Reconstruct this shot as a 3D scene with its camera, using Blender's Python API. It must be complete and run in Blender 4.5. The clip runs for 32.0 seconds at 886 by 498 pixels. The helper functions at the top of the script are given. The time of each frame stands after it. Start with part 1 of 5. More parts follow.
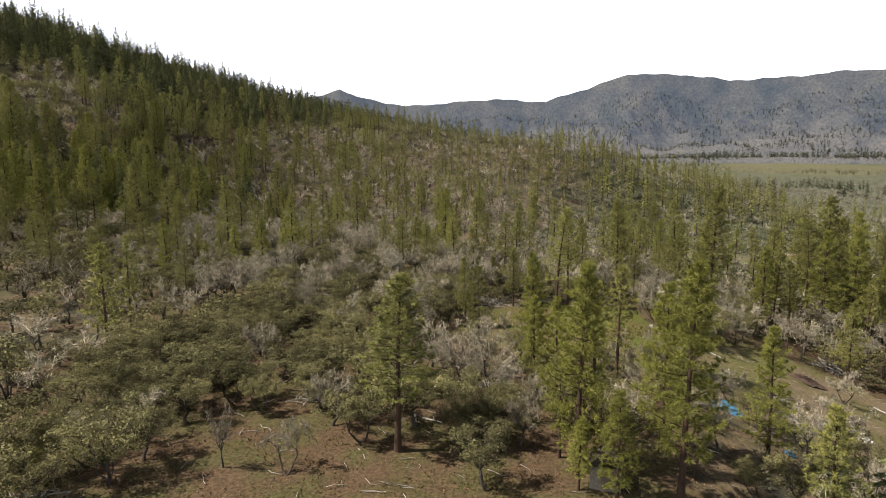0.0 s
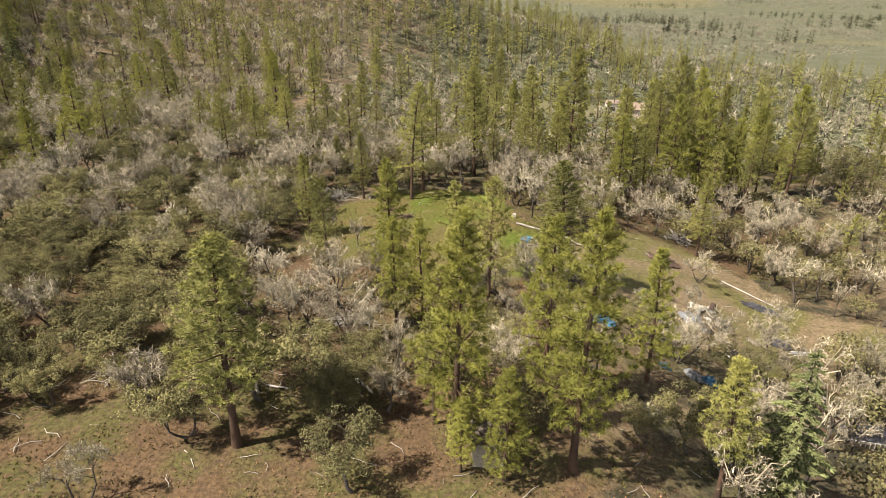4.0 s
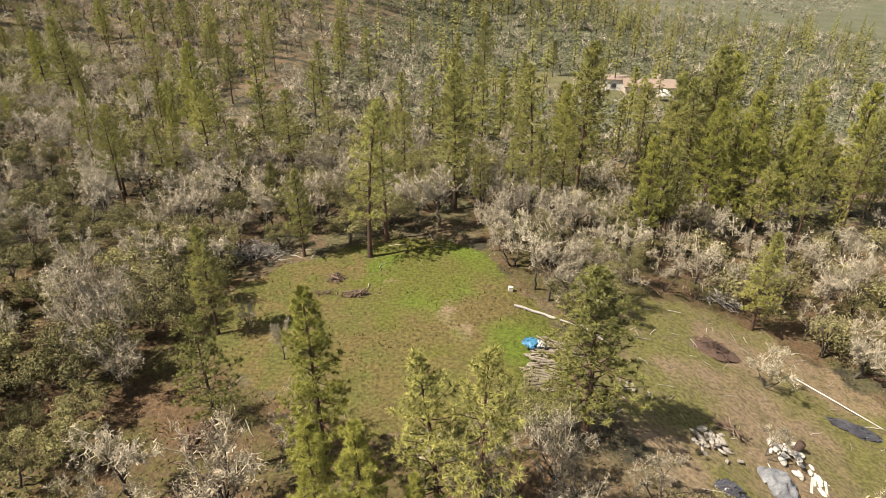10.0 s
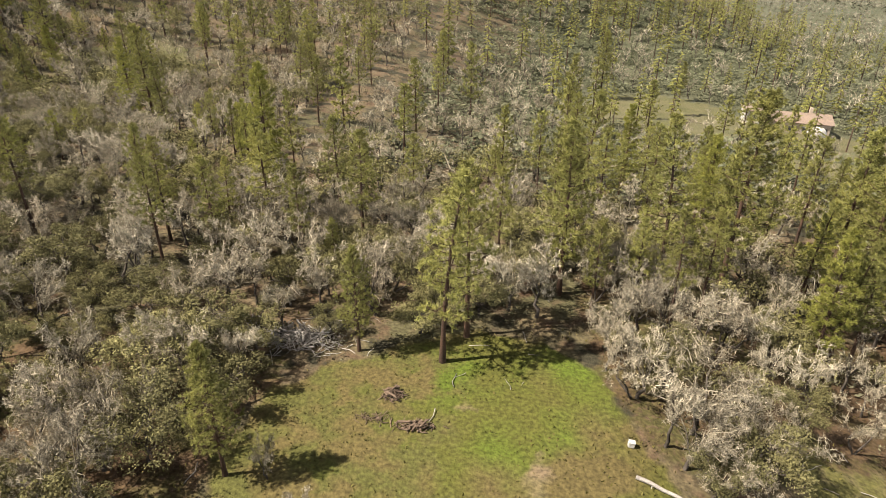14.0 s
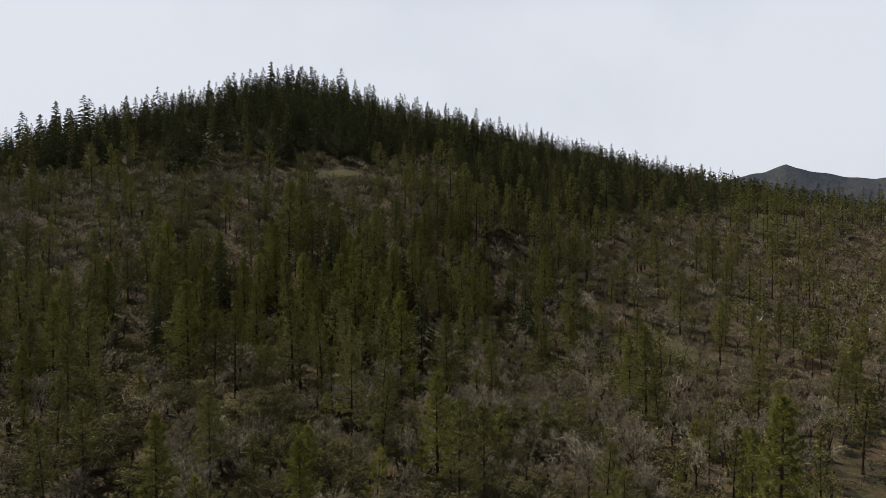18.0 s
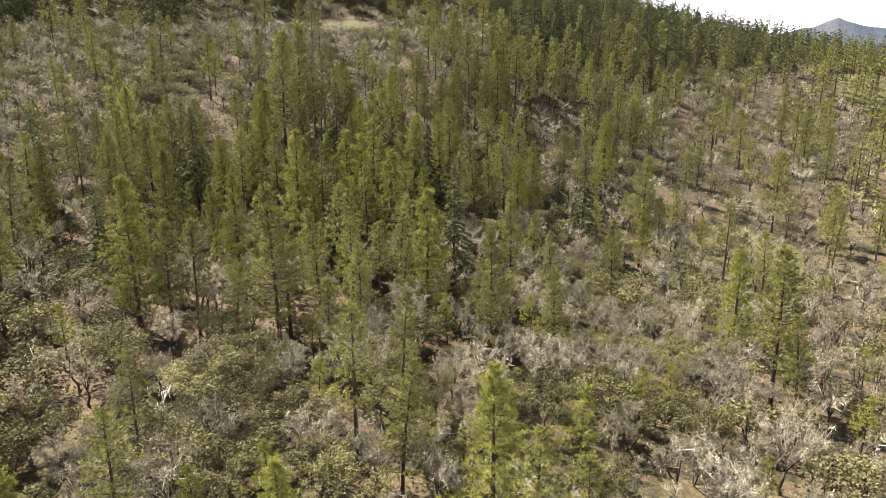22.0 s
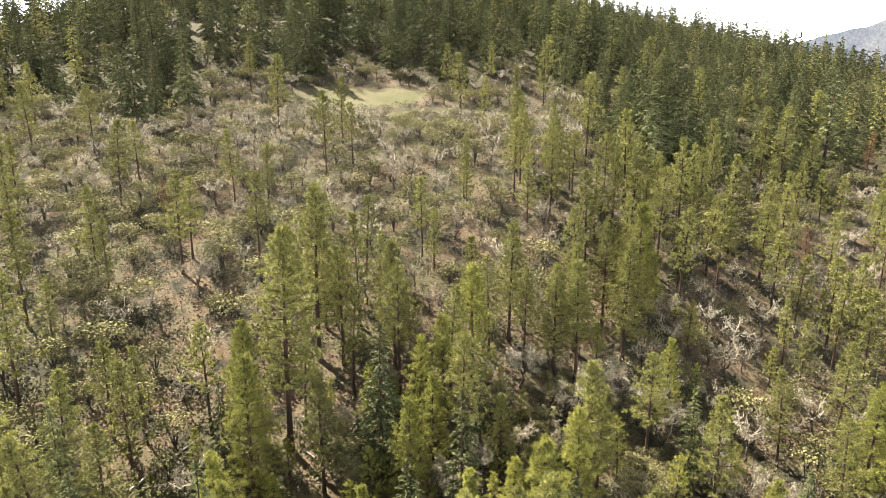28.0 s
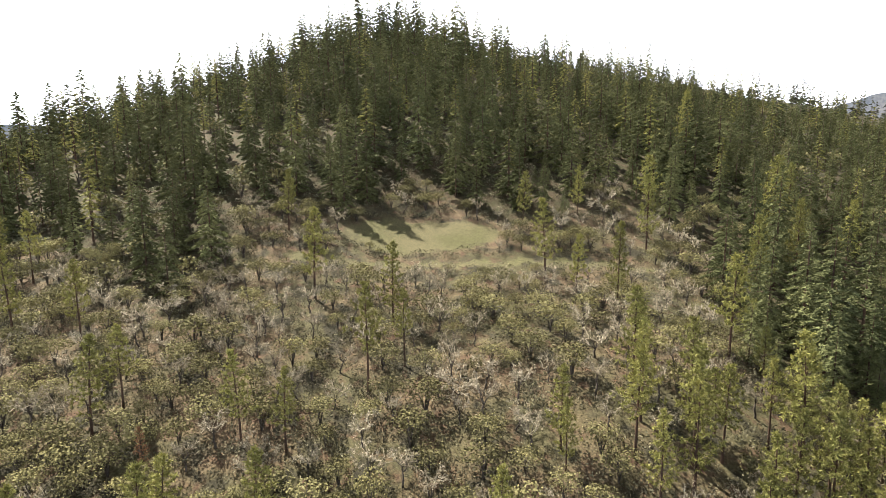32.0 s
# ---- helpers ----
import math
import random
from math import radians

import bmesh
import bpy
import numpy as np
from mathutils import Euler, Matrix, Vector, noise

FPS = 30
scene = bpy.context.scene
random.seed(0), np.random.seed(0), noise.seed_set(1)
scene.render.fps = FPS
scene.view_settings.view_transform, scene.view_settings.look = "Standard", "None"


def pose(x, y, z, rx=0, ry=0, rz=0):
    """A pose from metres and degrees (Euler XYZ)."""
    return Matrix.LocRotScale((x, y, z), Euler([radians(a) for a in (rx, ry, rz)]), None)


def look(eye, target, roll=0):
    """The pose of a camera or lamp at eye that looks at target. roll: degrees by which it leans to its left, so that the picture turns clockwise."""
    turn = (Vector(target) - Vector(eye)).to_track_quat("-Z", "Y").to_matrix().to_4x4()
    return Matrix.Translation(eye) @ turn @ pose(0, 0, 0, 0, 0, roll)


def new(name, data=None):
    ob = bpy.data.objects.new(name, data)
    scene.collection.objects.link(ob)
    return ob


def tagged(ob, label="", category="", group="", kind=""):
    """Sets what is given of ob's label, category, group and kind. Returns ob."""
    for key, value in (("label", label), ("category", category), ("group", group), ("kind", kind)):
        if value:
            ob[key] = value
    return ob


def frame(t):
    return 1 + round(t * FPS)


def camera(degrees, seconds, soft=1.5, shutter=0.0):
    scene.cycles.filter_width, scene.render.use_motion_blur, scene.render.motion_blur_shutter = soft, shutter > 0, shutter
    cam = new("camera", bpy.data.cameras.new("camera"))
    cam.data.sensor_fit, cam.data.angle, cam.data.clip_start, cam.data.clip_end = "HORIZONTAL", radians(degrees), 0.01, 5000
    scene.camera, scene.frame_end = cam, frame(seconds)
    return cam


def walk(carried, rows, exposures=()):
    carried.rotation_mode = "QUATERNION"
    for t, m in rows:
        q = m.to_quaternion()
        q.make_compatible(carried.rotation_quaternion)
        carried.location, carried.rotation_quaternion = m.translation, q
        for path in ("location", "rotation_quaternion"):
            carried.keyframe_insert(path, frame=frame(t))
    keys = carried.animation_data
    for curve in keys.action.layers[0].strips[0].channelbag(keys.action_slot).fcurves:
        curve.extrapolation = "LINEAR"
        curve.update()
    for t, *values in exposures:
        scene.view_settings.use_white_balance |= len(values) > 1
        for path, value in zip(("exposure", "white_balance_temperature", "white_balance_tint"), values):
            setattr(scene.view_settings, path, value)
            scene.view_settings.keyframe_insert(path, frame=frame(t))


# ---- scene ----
# camera and its flight
cam = camera(71.4, 32.0, soft=0.8)
ROWS = [
    (0.0, pose(2.10, 2.26, 23.52, 81.21, 0.28, 15.71)),
    (0.5, pose(1.35, 4.06, 23.90, 79.82, 0.24, 11.98)),
    (1.0, pose(0.86, 5.66, 24.31, 77.91, 0.33, 8.65)),
    (1.5, pose(0.37, 7.27, 24.65, 75.94, 0.28, 6.24)),
    (2.0, pose(0.10, 8.74, 25.10, 73.97, 0.40, 4.46)),
    (2.5, pose(-0.14, 10.19, 25.71, 72.00, 0.35, 3.16)),
    (3.0, pose(-0.34, 11.78, 26.20, 70.10, 0.16, 2.18)),
    (3.5, pose(-0.26, 13.45, 26.68, 68.41, 0.26, 1.63)),
    (5.5, pose(0.13, 21.26, 28.49, 62.92, -0.45, 0.53)),
    (6.0, pose(0.23, 23.44, 28.75, 62.73, -0.40, 0.36)),
    (6.5, pose(0.35, 25.65, 28.88, 62.69, -0.40, 0.23)),
    (7.0, pose(0.54, 27.92, 28.97, 62.65, -0.22, 0.18)),
    (7.5, pose(0.63, 30.13, 29.15, 62.60, -0.01, 0.08)),
    (8.0, pose(0.71, 32.27, 29.35, 62.56, 0.05, 0.02)),
    (8.5, pose(0.79, 34.47, 29.46, 62.52, 0.08, -0.03)),
    (9.0, pose(0.79, 36.67, 29.51, 62.51, 0.10, -0.12)),
    (9.5, pose(0.78, 39.01, 29.47, 62.53, 0.10, -0.23)),
    (10.0, pose(0.72, 41.39, 29.40, 62.52, 0.02, -0.39)),
    (10.5, pose(0.70, 43.67, 29.32, 62.54, -0.12, -0.47)),
    (11.0, pose(0.64, 45.93, 29.32, 62.55, -0.22, -0.58)),
    (11.5, pose(0.61, 48.23, 29.30, 62.57, -0.13, -0.60)),
    (12.0, pose(0.55, 50.37, 29.28, 62.66, 0.01, -0.60)),
    (12.5, pose(0.48, 52.57, 29.26, 62.71, -0.04, 0.39)),
    (13.0, pose(0.33, 54.74, 29.19, 62.76, -0.18, 2.43)),
    (13.5, pose(0.02, 56.91, 29.32, 62.69, -0.31, 5.51)),
    (15.5, pose(-1.41, 64.45, 29.64, 69.11, 0.49, 29.27)),
    (16.0, pose(-2.59, 66.44, 29.91, 79.29, 0.29, 38.65)),
    (16.5, pose(-3.40, 68.18, 29.80, 88.61, 0.10, 46.61)),
    (17.0, pose(-4.49, 69.73, 29.76, 88.64, -0.04, 51.52)),
    (17.5, pose(-5.82, 70.98, 29.71, 88.64, -0.08, 53.25)),
    (18.0, pose(-7.36, 72.17, 29.62, 88.66, -0.07, 54.27)),
    (18.5, pose(-9.25, 73.50, 29.44, 82.73, -0.01, 54.96)),
    (19.0, pose(-11.85, 74.91, 29.83, 75.91, -0.13, 55.28)),
    (19.5, pose(-14.41, 76.48, 30.04, 75.88, -0.12, 55.53)),
    (20.0, pose(-17.19, 78.24, 30.09, 75.93, -0.13, 55.72)),
    (20.5, pose(-20.39, 80.16, 30.11, 75.98, -0.10, 55.89)),
    (21.0, pose(-23.91, 82.12, 30.12, 76.04, -0.09, 55.97)),
    (21.5, pose(-27.80, 84.30, 30.31, 76.08, -0.07, 56.07)),
    (22.0, pose(-32.01, 86.76, 30.88, 76.06, -0.08, 56.18)),
    (22.5, pose(-36.39, 89.28, 31.94, 76.07, -0.09, 56.26)),
    (23.0, pose(-40.77, 91.66, 33.35, 76.14, -0.04, 56.83)),
    (23.5, pose(-45.82, 94.20, 34.96, 76.24, -0.18, 58.12)),
    (24.0, pose(-50.91, 96.84, 36.91, 76.21, -0.24, 58.81)),
    (24.5, pose(-56.11, 99.26, 39.10, 76.15, -0.32, 59.10)),
    (25.0, pose(-61.17, 101.78, 41.39, 76.09, -0.18, 59.34)),
    (25.5, pose(-66.17, 104.20, 43.75, 76.02, -0.00, 59.52)),
    (27.5, pose(-84.66, 110.17, 53.10, 75.97, 0.06, 59.17)),
    (28.0, pose(-88.94, 111.98, 55.48, 75.99, 0.01, 59.12)),
    (28.5, pose(-93.20, 114.03, 57.84, 76.00, -0.02, 59.16)),
    (29.0, pose(-97.28, 116.22, 60.14, 76.02, 0.02, 59.27)),
    (29.5, pose(-101.42, 118.26, 62.36, 76.13, 0.05, 59.38)),
    (30.0, pose(-105.55, 120.22, 64.60, 76.16, 0.06, 59.47)),
    (30.5, pose(-109.66, 122.17, 66.99, 76.31, 0.16, 59.69)),
    (31.0, pose(-113.84, 124.02, 69.55, 77.50, 0.12, 61.11)),
    (31.5, pose(-118.01, 125.83, 72.08, 78.97, 0.19, 63.15)),
    (32.0, pose(-121.98, 127.58, 74.34, 80.57, 0.31, 64.68)),
]

# stops and the white balance, a little warmer over the clearing
EXPOSURES = [(0.0, 1.1, 6500, 10), (1.0, 1.32, 6600, 10), (2.0, 1.6, 6800, 10.5), (3.0, 1.73, 6850, 11), (13.5, 1.66, 6850, 11), (15.5, 1.9, 6500, 10), (16.2, 1.75, 6500, 10), (16.8, 0.05, 6500, 10), (17.5, -0.22, 6500, 10), (18.3, -0.22, 6350, 8), (19.0, 0.85, 6200, 6), (20.0, 1.6, 6350, 7), (21.0, 2.0, 6400, 8), (21.5, 2.13, 6450, 9), (23.0, 2.24, 6450, 9), (25.0, 2.5, 6500, 9.5), (28.0, 2.68, 6550, 9.5), (31.0, 2.5, 6500, 9.5), (32.0, 2.12, 6500, 10)]
walk(cam, ROWS, EXPOSURES)

# world and sun: a bright hazy spring sky, the sun high to the west
SUN_TURN, SUN_HEIGHT = -110.0, 53.0
world = bpy.data.worlds.new("sky")
scene.world = world
world.use_nodes = True
wn, wl = world.node_tree.nodes, world.node_tree.links
sky = wn.new("ShaderNodeTexSky")
sky.sky_type = "NISHITA"
sky.sun_disc = False
sky.sun_elevation = radians(SUN_HEIGHT)
sky.sun_rotation = radians(SUN_TURN)
sky.air_density, sky.dust_density, sky.ozone_density = 1.0, 5.0, 1.0
# thin high cloud veils the whole sky
cloud = wn.new("ShaderNodeTexNoise")
cloud.inputs["Scale"].default_value, cloud.inputs["Detail"].default_value = 2.2, 6
where = wn.new("ShaderNodeTexCoord")
wl.new(where.outputs["Generated"], cloud.inputs["Vector"])
veil = wn.new("ShaderNodeMapRange")
for key, value in (("From Min", 0.3), ("From Max", 0.5), ("To Min", 0.8), ("To Max", 0.92)):
    veil.inputs[key].default_value = value
wl.new(cloud.outputs["Fac"], veil.inputs["Value"])
blend = wn.new("ShaderNodeMix")
blend.data_type = "RGBA"
# haze brightens the veil towards the horizon
height_of = wn.new("ShaderNodeSeparateXYZ")
wl.new(where.outputs["Generated"], height_of.inputs[0])
haze = wn.new("ShaderNodeMapRange")
haze.interpolation_type = "SMOOTHSTEP"
for key, value in (("From Min", 0.32), ("From Max", 0.6), ("To Min", 14.0), ("To Max", 0.6)):
    haze.inputs[key].default_value = value
wl.new(height_of.outputs["Z"], haze.inputs["Value"])
tone = wn.new("ShaderNodeVectorMath")
tone.operation = "SCALE"
tone.inputs[0].default_value = (0.95, 0.985, 1.07)
wl.new(haze.outputs[0], tone.inputs["Scale"])
wl.new(tone.outputs[0], blend.inputs["B"])
wl.new(veil.outputs[0], blend.inputs["Factor"])
wl.new(sky.outputs[0], blend.inputs["A"])
wl.new(blend.outputs["Result"], wn["Background"].inputs["Color"])
wn["Background"].inputs["Strength"].default_value = 0.068
sun = new("sun", bpy.data.lights.new("sun", "SUN"))
sun.data.energy, sun.data.angle, sun.data.color = 5.0, radians(1.0), (1.0, 0.915, 0.785)
az, el = radians(SUN_TURN), radians(SUN_HEIGHT)
sun.matrix_world = look((400 * math.sin(az) * math.cos(el), 400 * math.cos(az) * math.cos(el), 400 * math.sin(el)), (0, 0, 0))


# ---- materials ----
def material(name, colour, rough=0.8, second=None, scale=1.0, fine=None, through_light=0.0, patches=0.5, bump=0.0, metal=0.0, island=0.0, random_object=0.0, spec=0.3, swing=0.27):
    """A surface with broad patches between two colours, a fine grain and some relief; leaves let light through."""
    m = bpy.data.materials.new(name)
    m.use_nodes = True
    n, l = m.node_tree.nodes, m.node_tree.links
    bsdf = n["Principled BSDF"]
    second = second or tuple(c * 0.6 for c in colour)
    geo = n.new("ShaderNodeNewGeometry")
    broad = n.new("ShaderNodeTexNoise")
    broad.inputs["Scale"].default_value = scale
    broad.inputs["Detail"].default_value = 4
    l.new(geo.outputs["Position"], broad.inputs["Vector"])
    ramp = n.new("ShaderNodeMapRange")
    ramp.inputs["From Min"].default_value, ramp.inputs["From Max"].default_value = 0.5 - 0.25 / (patches * 2), 0.5 + 0.25 / (patches * 2)
    l.new(broad.outputs["Fac"], ramp.inputs["Value"])
    mix = n.new("ShaderNodeMix")
    mix.data_type = "RGBA"
    mix.inputs["A"].default_value, mix.inputs["B"].default_value = (*colour, 1), (*second, 1)
    l.new(ramp.outputs[0], mix.inputs["Factor"])
    out = mix.outputs["Result"]
    grain = n.new("ShaderNodeTexNoise")
    grain.inputs["Scale"].default_value = fine or scale * 12
    grain.inputs["Detail"].default_value = 3
    l.new(geo.outputs["Position"], grain.inputs["Vector"])
    value = n.new("ShaderNodeMapRange")
    value.inputs["From Min"].default_value, value.inputs["From Max"].default_value = 0.3, 0.7
    value.inputs["To Min"].default_value, value.inputs["To Max"].default_value = 1 - swing, 1 + swing
    l.new(grain.outputs["Fac"], value.inputs["Value"])
    factor = value.outputs[0]
    for amount, socket in ((island, geo.outputs["Random Per Island"]), (random_object, None)):
        if amount:
            if socket is None:
                # each thing, and each tree of a joined wood, has a tone of its own
                own = n.new("ShaderNodeAttribute")
                own.attribute_name = "tone"
                both = n.new("ShaderNodeMath")
                l.new(n.new("ShaderNodeObjectInfo").outputs["Random"], both.inputs[0])
                l.new(own.outputs["Fac"], both.inputs[1])
                part_of = n.new("ShaderNodeMath")
                part_of.operation = "FRACT"
                l.new(both.outputs[0], part_of.inputs[0])
                socket = part_of.outputs[0]
            r = n.new("ShaderNodeMapRange")
            r.inputs["To Min"].default_value, r.inputs["To Max"].default_value = 1 - amount, 1 + amount
            l.new(socket, r.inputs["Value"])
            times = n.new("ShaderNodeMath")
            times.operation = "MULTIPLY"
            l.new(factor, times.inputs[0])
            l.new(r.outputs[0], times.inputs[1])
            factor = times.outputs[0]
    shade = n.new("ShaderNodeVectorMath")
    shade.operation = "SCALE"
    l.new(out, shade.inputs[0])
    l.new(factor, shade.inputs["Scale"])
    l.new(shade.outputs[0], bsdf.inputs["Base Color"])
    bsdf.inputs["Roughness"].default_value, bsdf.inputs["Metallic"].default_value = rough, metal
    bsdf.inputs["Specular IOR Level"].default_value = spec
    if bump:
        b = n.new("ShaderNodeBump")
        b.inputs["Strength"].default_value, b.inputs["Distance"].default_value = 0.6, bump
        l.new(grain.outputs["Fac"], b.inputs["Height"])
        l.new(b.outputs[0], bsdf.inputs["Normal"])
    if through_light:
        t = n.new("ShaderNodeBsdfTranslucent")
        l.new(shade.outputs[0], t.inputs["Color"])
        add = n.new("ShaderNodeMixShader")
        add.inputs[0].default_value = through_light
        l.new(bsdf.outputs[0], add.inputs[1])
        l.new(t.outputs[0], add.inputs[2])
        l.new(add.outputs[0], n["Material Output"].inputs["Surface"])
    return m


PINE_BARK = material("pine_bark", (0.071, 0.0426, 0.0284), 0.9, (0.0284, 0.0213, 0.018), 0.5, 9, bump=0.03, spec=0.1)
OAK_BARK = material("oak_bark", (0.071, 0.0616, 0.0521), 0.9, (0.0284, 0.0237, 0.0204), 0.8, 5, bump=0.02, spec=0.1)
NEEDLES = material("pine_needles", (0.198, 0.19, 0.058), 0.7, (0.13, 0.134, 0.044), 0.12, 1.5, through_light=0.18, island=0.25, random_object=0.24, spec=0.12, swing=0.34)
NEEDLES_YOUNG = material("young_pine_needles", (0.215, 0.214, 0.05), 0.7, (0.155, 0.16, 0.04), 0.12, 1.5, through_light=0.22, island=0.25, random_object=0.22, spec=0.12, swing=0.3)
FIR_NEEDLES = material("fir_needles", (0.112, 0.117, 0.05), 0.8, (0.06, 0.071, 0.032), 0.05, 0.5, through_light=0.06, island=0.2, random_object=0.32, spec=0.08, swing=0.35)
LICHEN_TWIGS = material("lichen_twigs", (0.318, 0.289, 0.224), 0.95, (0.148, 0.125, 0.092), 0.13, 1.5, through_light=0.1, island=0.5, random_object=0.25, spec=0.05, swing=0.55)
GREEN_LEAVES = material("evergreen_leaves", (0.146, 0.134, 0.061), 0.8, (0.088, 0.084, 0.042), 0.15, 1.2, through_light=0.1, island=0.22, random_object=0.34, spec=0.06, swing=0.4)
# far woods: the haze of distance is put into these greyed base colours
DISTANT_LEAVES = material("distant_needles", (0.071, 0.0736, 0.0474), 0.9, (0.0474, 0.0545, 0.0379), 0.01, 0.1, through_light=0.1, island=0.25, spec=0.0, random_object=0.3)
DISTANT_OAK = material("distant_oak_twigs", (0.169, 0.155, 0.119), 0.95, (0.115, 0.111, 0.0864), 0.012, 0.1, through_light=0.1, island=0.15, random_object=0.25, spec=0.0)
CHAPARRAL = material("chaparral_leaves", (0.13, 0.132, 0.086), 0.9, (0.09, 0.098, 0.062), 0.03, 0.4, through_light=0.2, island=0.2, random_object=0.3, spec=0.05)
BRUSH_LEAVES = material("brush_leaves", (0.115, 0.107, 0.0703), 0.85, (0.0726, 0.0703, 0.0426), 0.06, 0.7, through_light=0.08, island=0.35, spec=0.1, random_object=0.4, swing=0.5)


# ---- the lie of the land ----
def smooth(a, b, v):
    if isinstance(v, float):
        t = min(1.0, max(0.0, (v - a) / (b - a)))
        return t * t * (3 - 2 * t)
    t = np.clip((np.asarray(v, float) - a) / (b - a), 0, 1)
    return t * t * (3 - 2 * t)


def land(x, y):
    """Height of the ground: a flat bench, a wooded hill to the west with a ridge running north, a valley to the east."""
    x, y = np.asarray(x, float), np.asarray(y, float)
    ay = np.clip((y - 240) / 330, 0, 1)
    r = np.hypot(x + 420 - 60 * ay, y - 240 - 330 * ay)
    z = np.interp(r, [0, 60, 143, 165, 200, 240, 295, 330, 362, 424, 470, 520, 700, 1200, 6000], [127, 106, 76, 67, 52, 38, 17, 10, 5, -0.5, -0.8, -4, -18, -22, -22])
    z = z - 38 * ay * smooth(340, 40, r)
    z = z - 5 * np.exp(-((x + 252) ** 2 + (y - 178) ** 2) / 25 ** 2) + 4 * np.exp(-((x + 150) ** 2 + (y - 345) ** 2) / 45 ** 2)
    z = z - 7.5 * smooth(4, 42, x) * smooth(180, 100, y) - 12 * smooth(105, 240, y) * smooth(-60, 20, x)
    # a shoulder on the hill's north-east side, a dip at its foot, a low wooded spur to the north, the valley rising far off
    z = z + 6.5 * np.exp(-((x + 180) ** 2 + (y - 190) ** 2) / 32 ** 2) - 7 * np.exp(-((x + 85) ** 2 + (y - 168) ** 2) / 45 ** 2)
    z = z + np.interp(x, [-170, -109, -60, -10, 45, 110], [0, 13, 20, 26, 17, 0]) * np.exp(-((y - 400) / 70) ** 2) + 30 * smooth(1100, 2100, np.hypot(x, y))
    z = z + 0.8 * np.sin(x / 23.0 + 1.0) * np.cos(y / 31.0) * smooth(20, 90, np.hypot(x, y - 80))
    return z


def height(x, y):
    return float(land(x, y))


# ---- mesh helpers ----
def mesh_from(name, verts, faces, mats, index=None, flat=True):
    """A mesh from arrays of corners and of triangles."""
    verts, faces = np.asarray(verts, np.float32).reshape(-1, 3), np.asarray(faces, np.int32).reshape(-1, 3)
    me = bpy.data.meshes.new(name)
    me.vertices.add(len(verts))
    me.vertices.foreach_set("co", verts.ravel())
    me.loops.add(faces.size)
    me.loops.foreach_set("vertex_index", faces.ravel())
    me.polygons.add(len(faces))
    me.polygons.foreach_set("loop_start", np.arange(0, faces.size, 3, dtype=np.int32))
    for m in mats:
        me.materials.append(m)
    if index is not None:
        me.polygons.foreach_set("material_index", np.asarray(index, np.int32))
    me.update(calc_edges=True)
    if not flat:
        me.polygons.foreach_set("use_smooth", np.ones(len(faces), bool))
    return me


def part(name, bm, mat, parent, label=""):
    """Links a bmesh as one mesh object under a thing or a part."""
    me = bpy.data.meshes.new(name)
    bm.to_mesh(me)
    bm.free()
    me.materials.append(mat)
    ob = new(name, me)
    ob.parent = parent
    return tagged(ob, label)


rng = np.random.default_rng(7)


def unit(v):
    return v / np.maximum(np.linalg.norm(v, axis=-1, keepdims=True), 1e-9)


def blades(base, way, length, width):
    """One pointed leaf or needle spray for each base point, as (corners, triangles)."""
    n = len(base)
    side = unit(np.cross(way, rng.normal(size=(n, 3)))) * np.reshape(width, (-1, 1)) * 0.5
    v = np.stack([base - side, base + side, base + way * np.reshape(length, (-1, 1))], 1).reshape(-1, 3)
    return v, np.arange(3 * n).reshape(-1, 3)


def leaf_quads(base, way, length, width, face=None):
    """One broad leaf or leafy sprig for each base point: a diamond of two triangles, turned to face a way if one is given."""
    n = len(base)
    side = unit(np.cross(way, rng.normal(size=(n, 3)) if face is None else face)) * np.reshape(width, (-1, 1)) * 0.5
    tip = base + way * np.reshape(length, (-1, 1))
    mid = base + (tip - base) * 0.45
    v = np.stack([base, mid - side, tip, mid + side], 1).reshape(-1, 3)
    k = 4 * np.arange(n)[:, None]
    return v, np.concatenate([k + [[0, 1, 2]], k + [[0, 2, 3]]])


def tube(points, radii, sides=6):
    """A tapered tube through the points."""
    points, radii = np.asarray(points, float), np.asarray(radii, float)
    d = unit(np.gradient(points, axis=0))
    a = unit(np.cross(d, np.where(np.abs(d[:, 2:]) > 0.8, [[1.0, 0.1, 0]], [[0, 0, 1.0]])))
    b = np.cross(d, a)
    w = np.arange(sides) * 2 * math.pi / sides
    ring = points[:, None] + radii[:, None, None] * (np.cos(w)[None, :, None] * a[:, None] + np.sin(w)[None, :, None] * b[:, None])
    v = ring.reshape(-1, 3)
    f = []
    for i in range(len(points) - 1):
        for j in range(sides):
            p, q = i * sides + j, i * sides + (j + 1) % sides
            f += [(p, q, q + sides), (p, q + sides, p + sides)]
    e = (len(points) - 1) * sides
    f += [(e, e + j, e + j + 1) for j in range(1, sides - 1)]
    return v, np.array(f)


def joined(pieces):
    vs, fs, k = [], [], 0
    for v, f in pieces:
        vs.append(v)
        fs.append(f + k)
        k += len(v)
    return np.concatenate(vs), np.concatenate(fs)


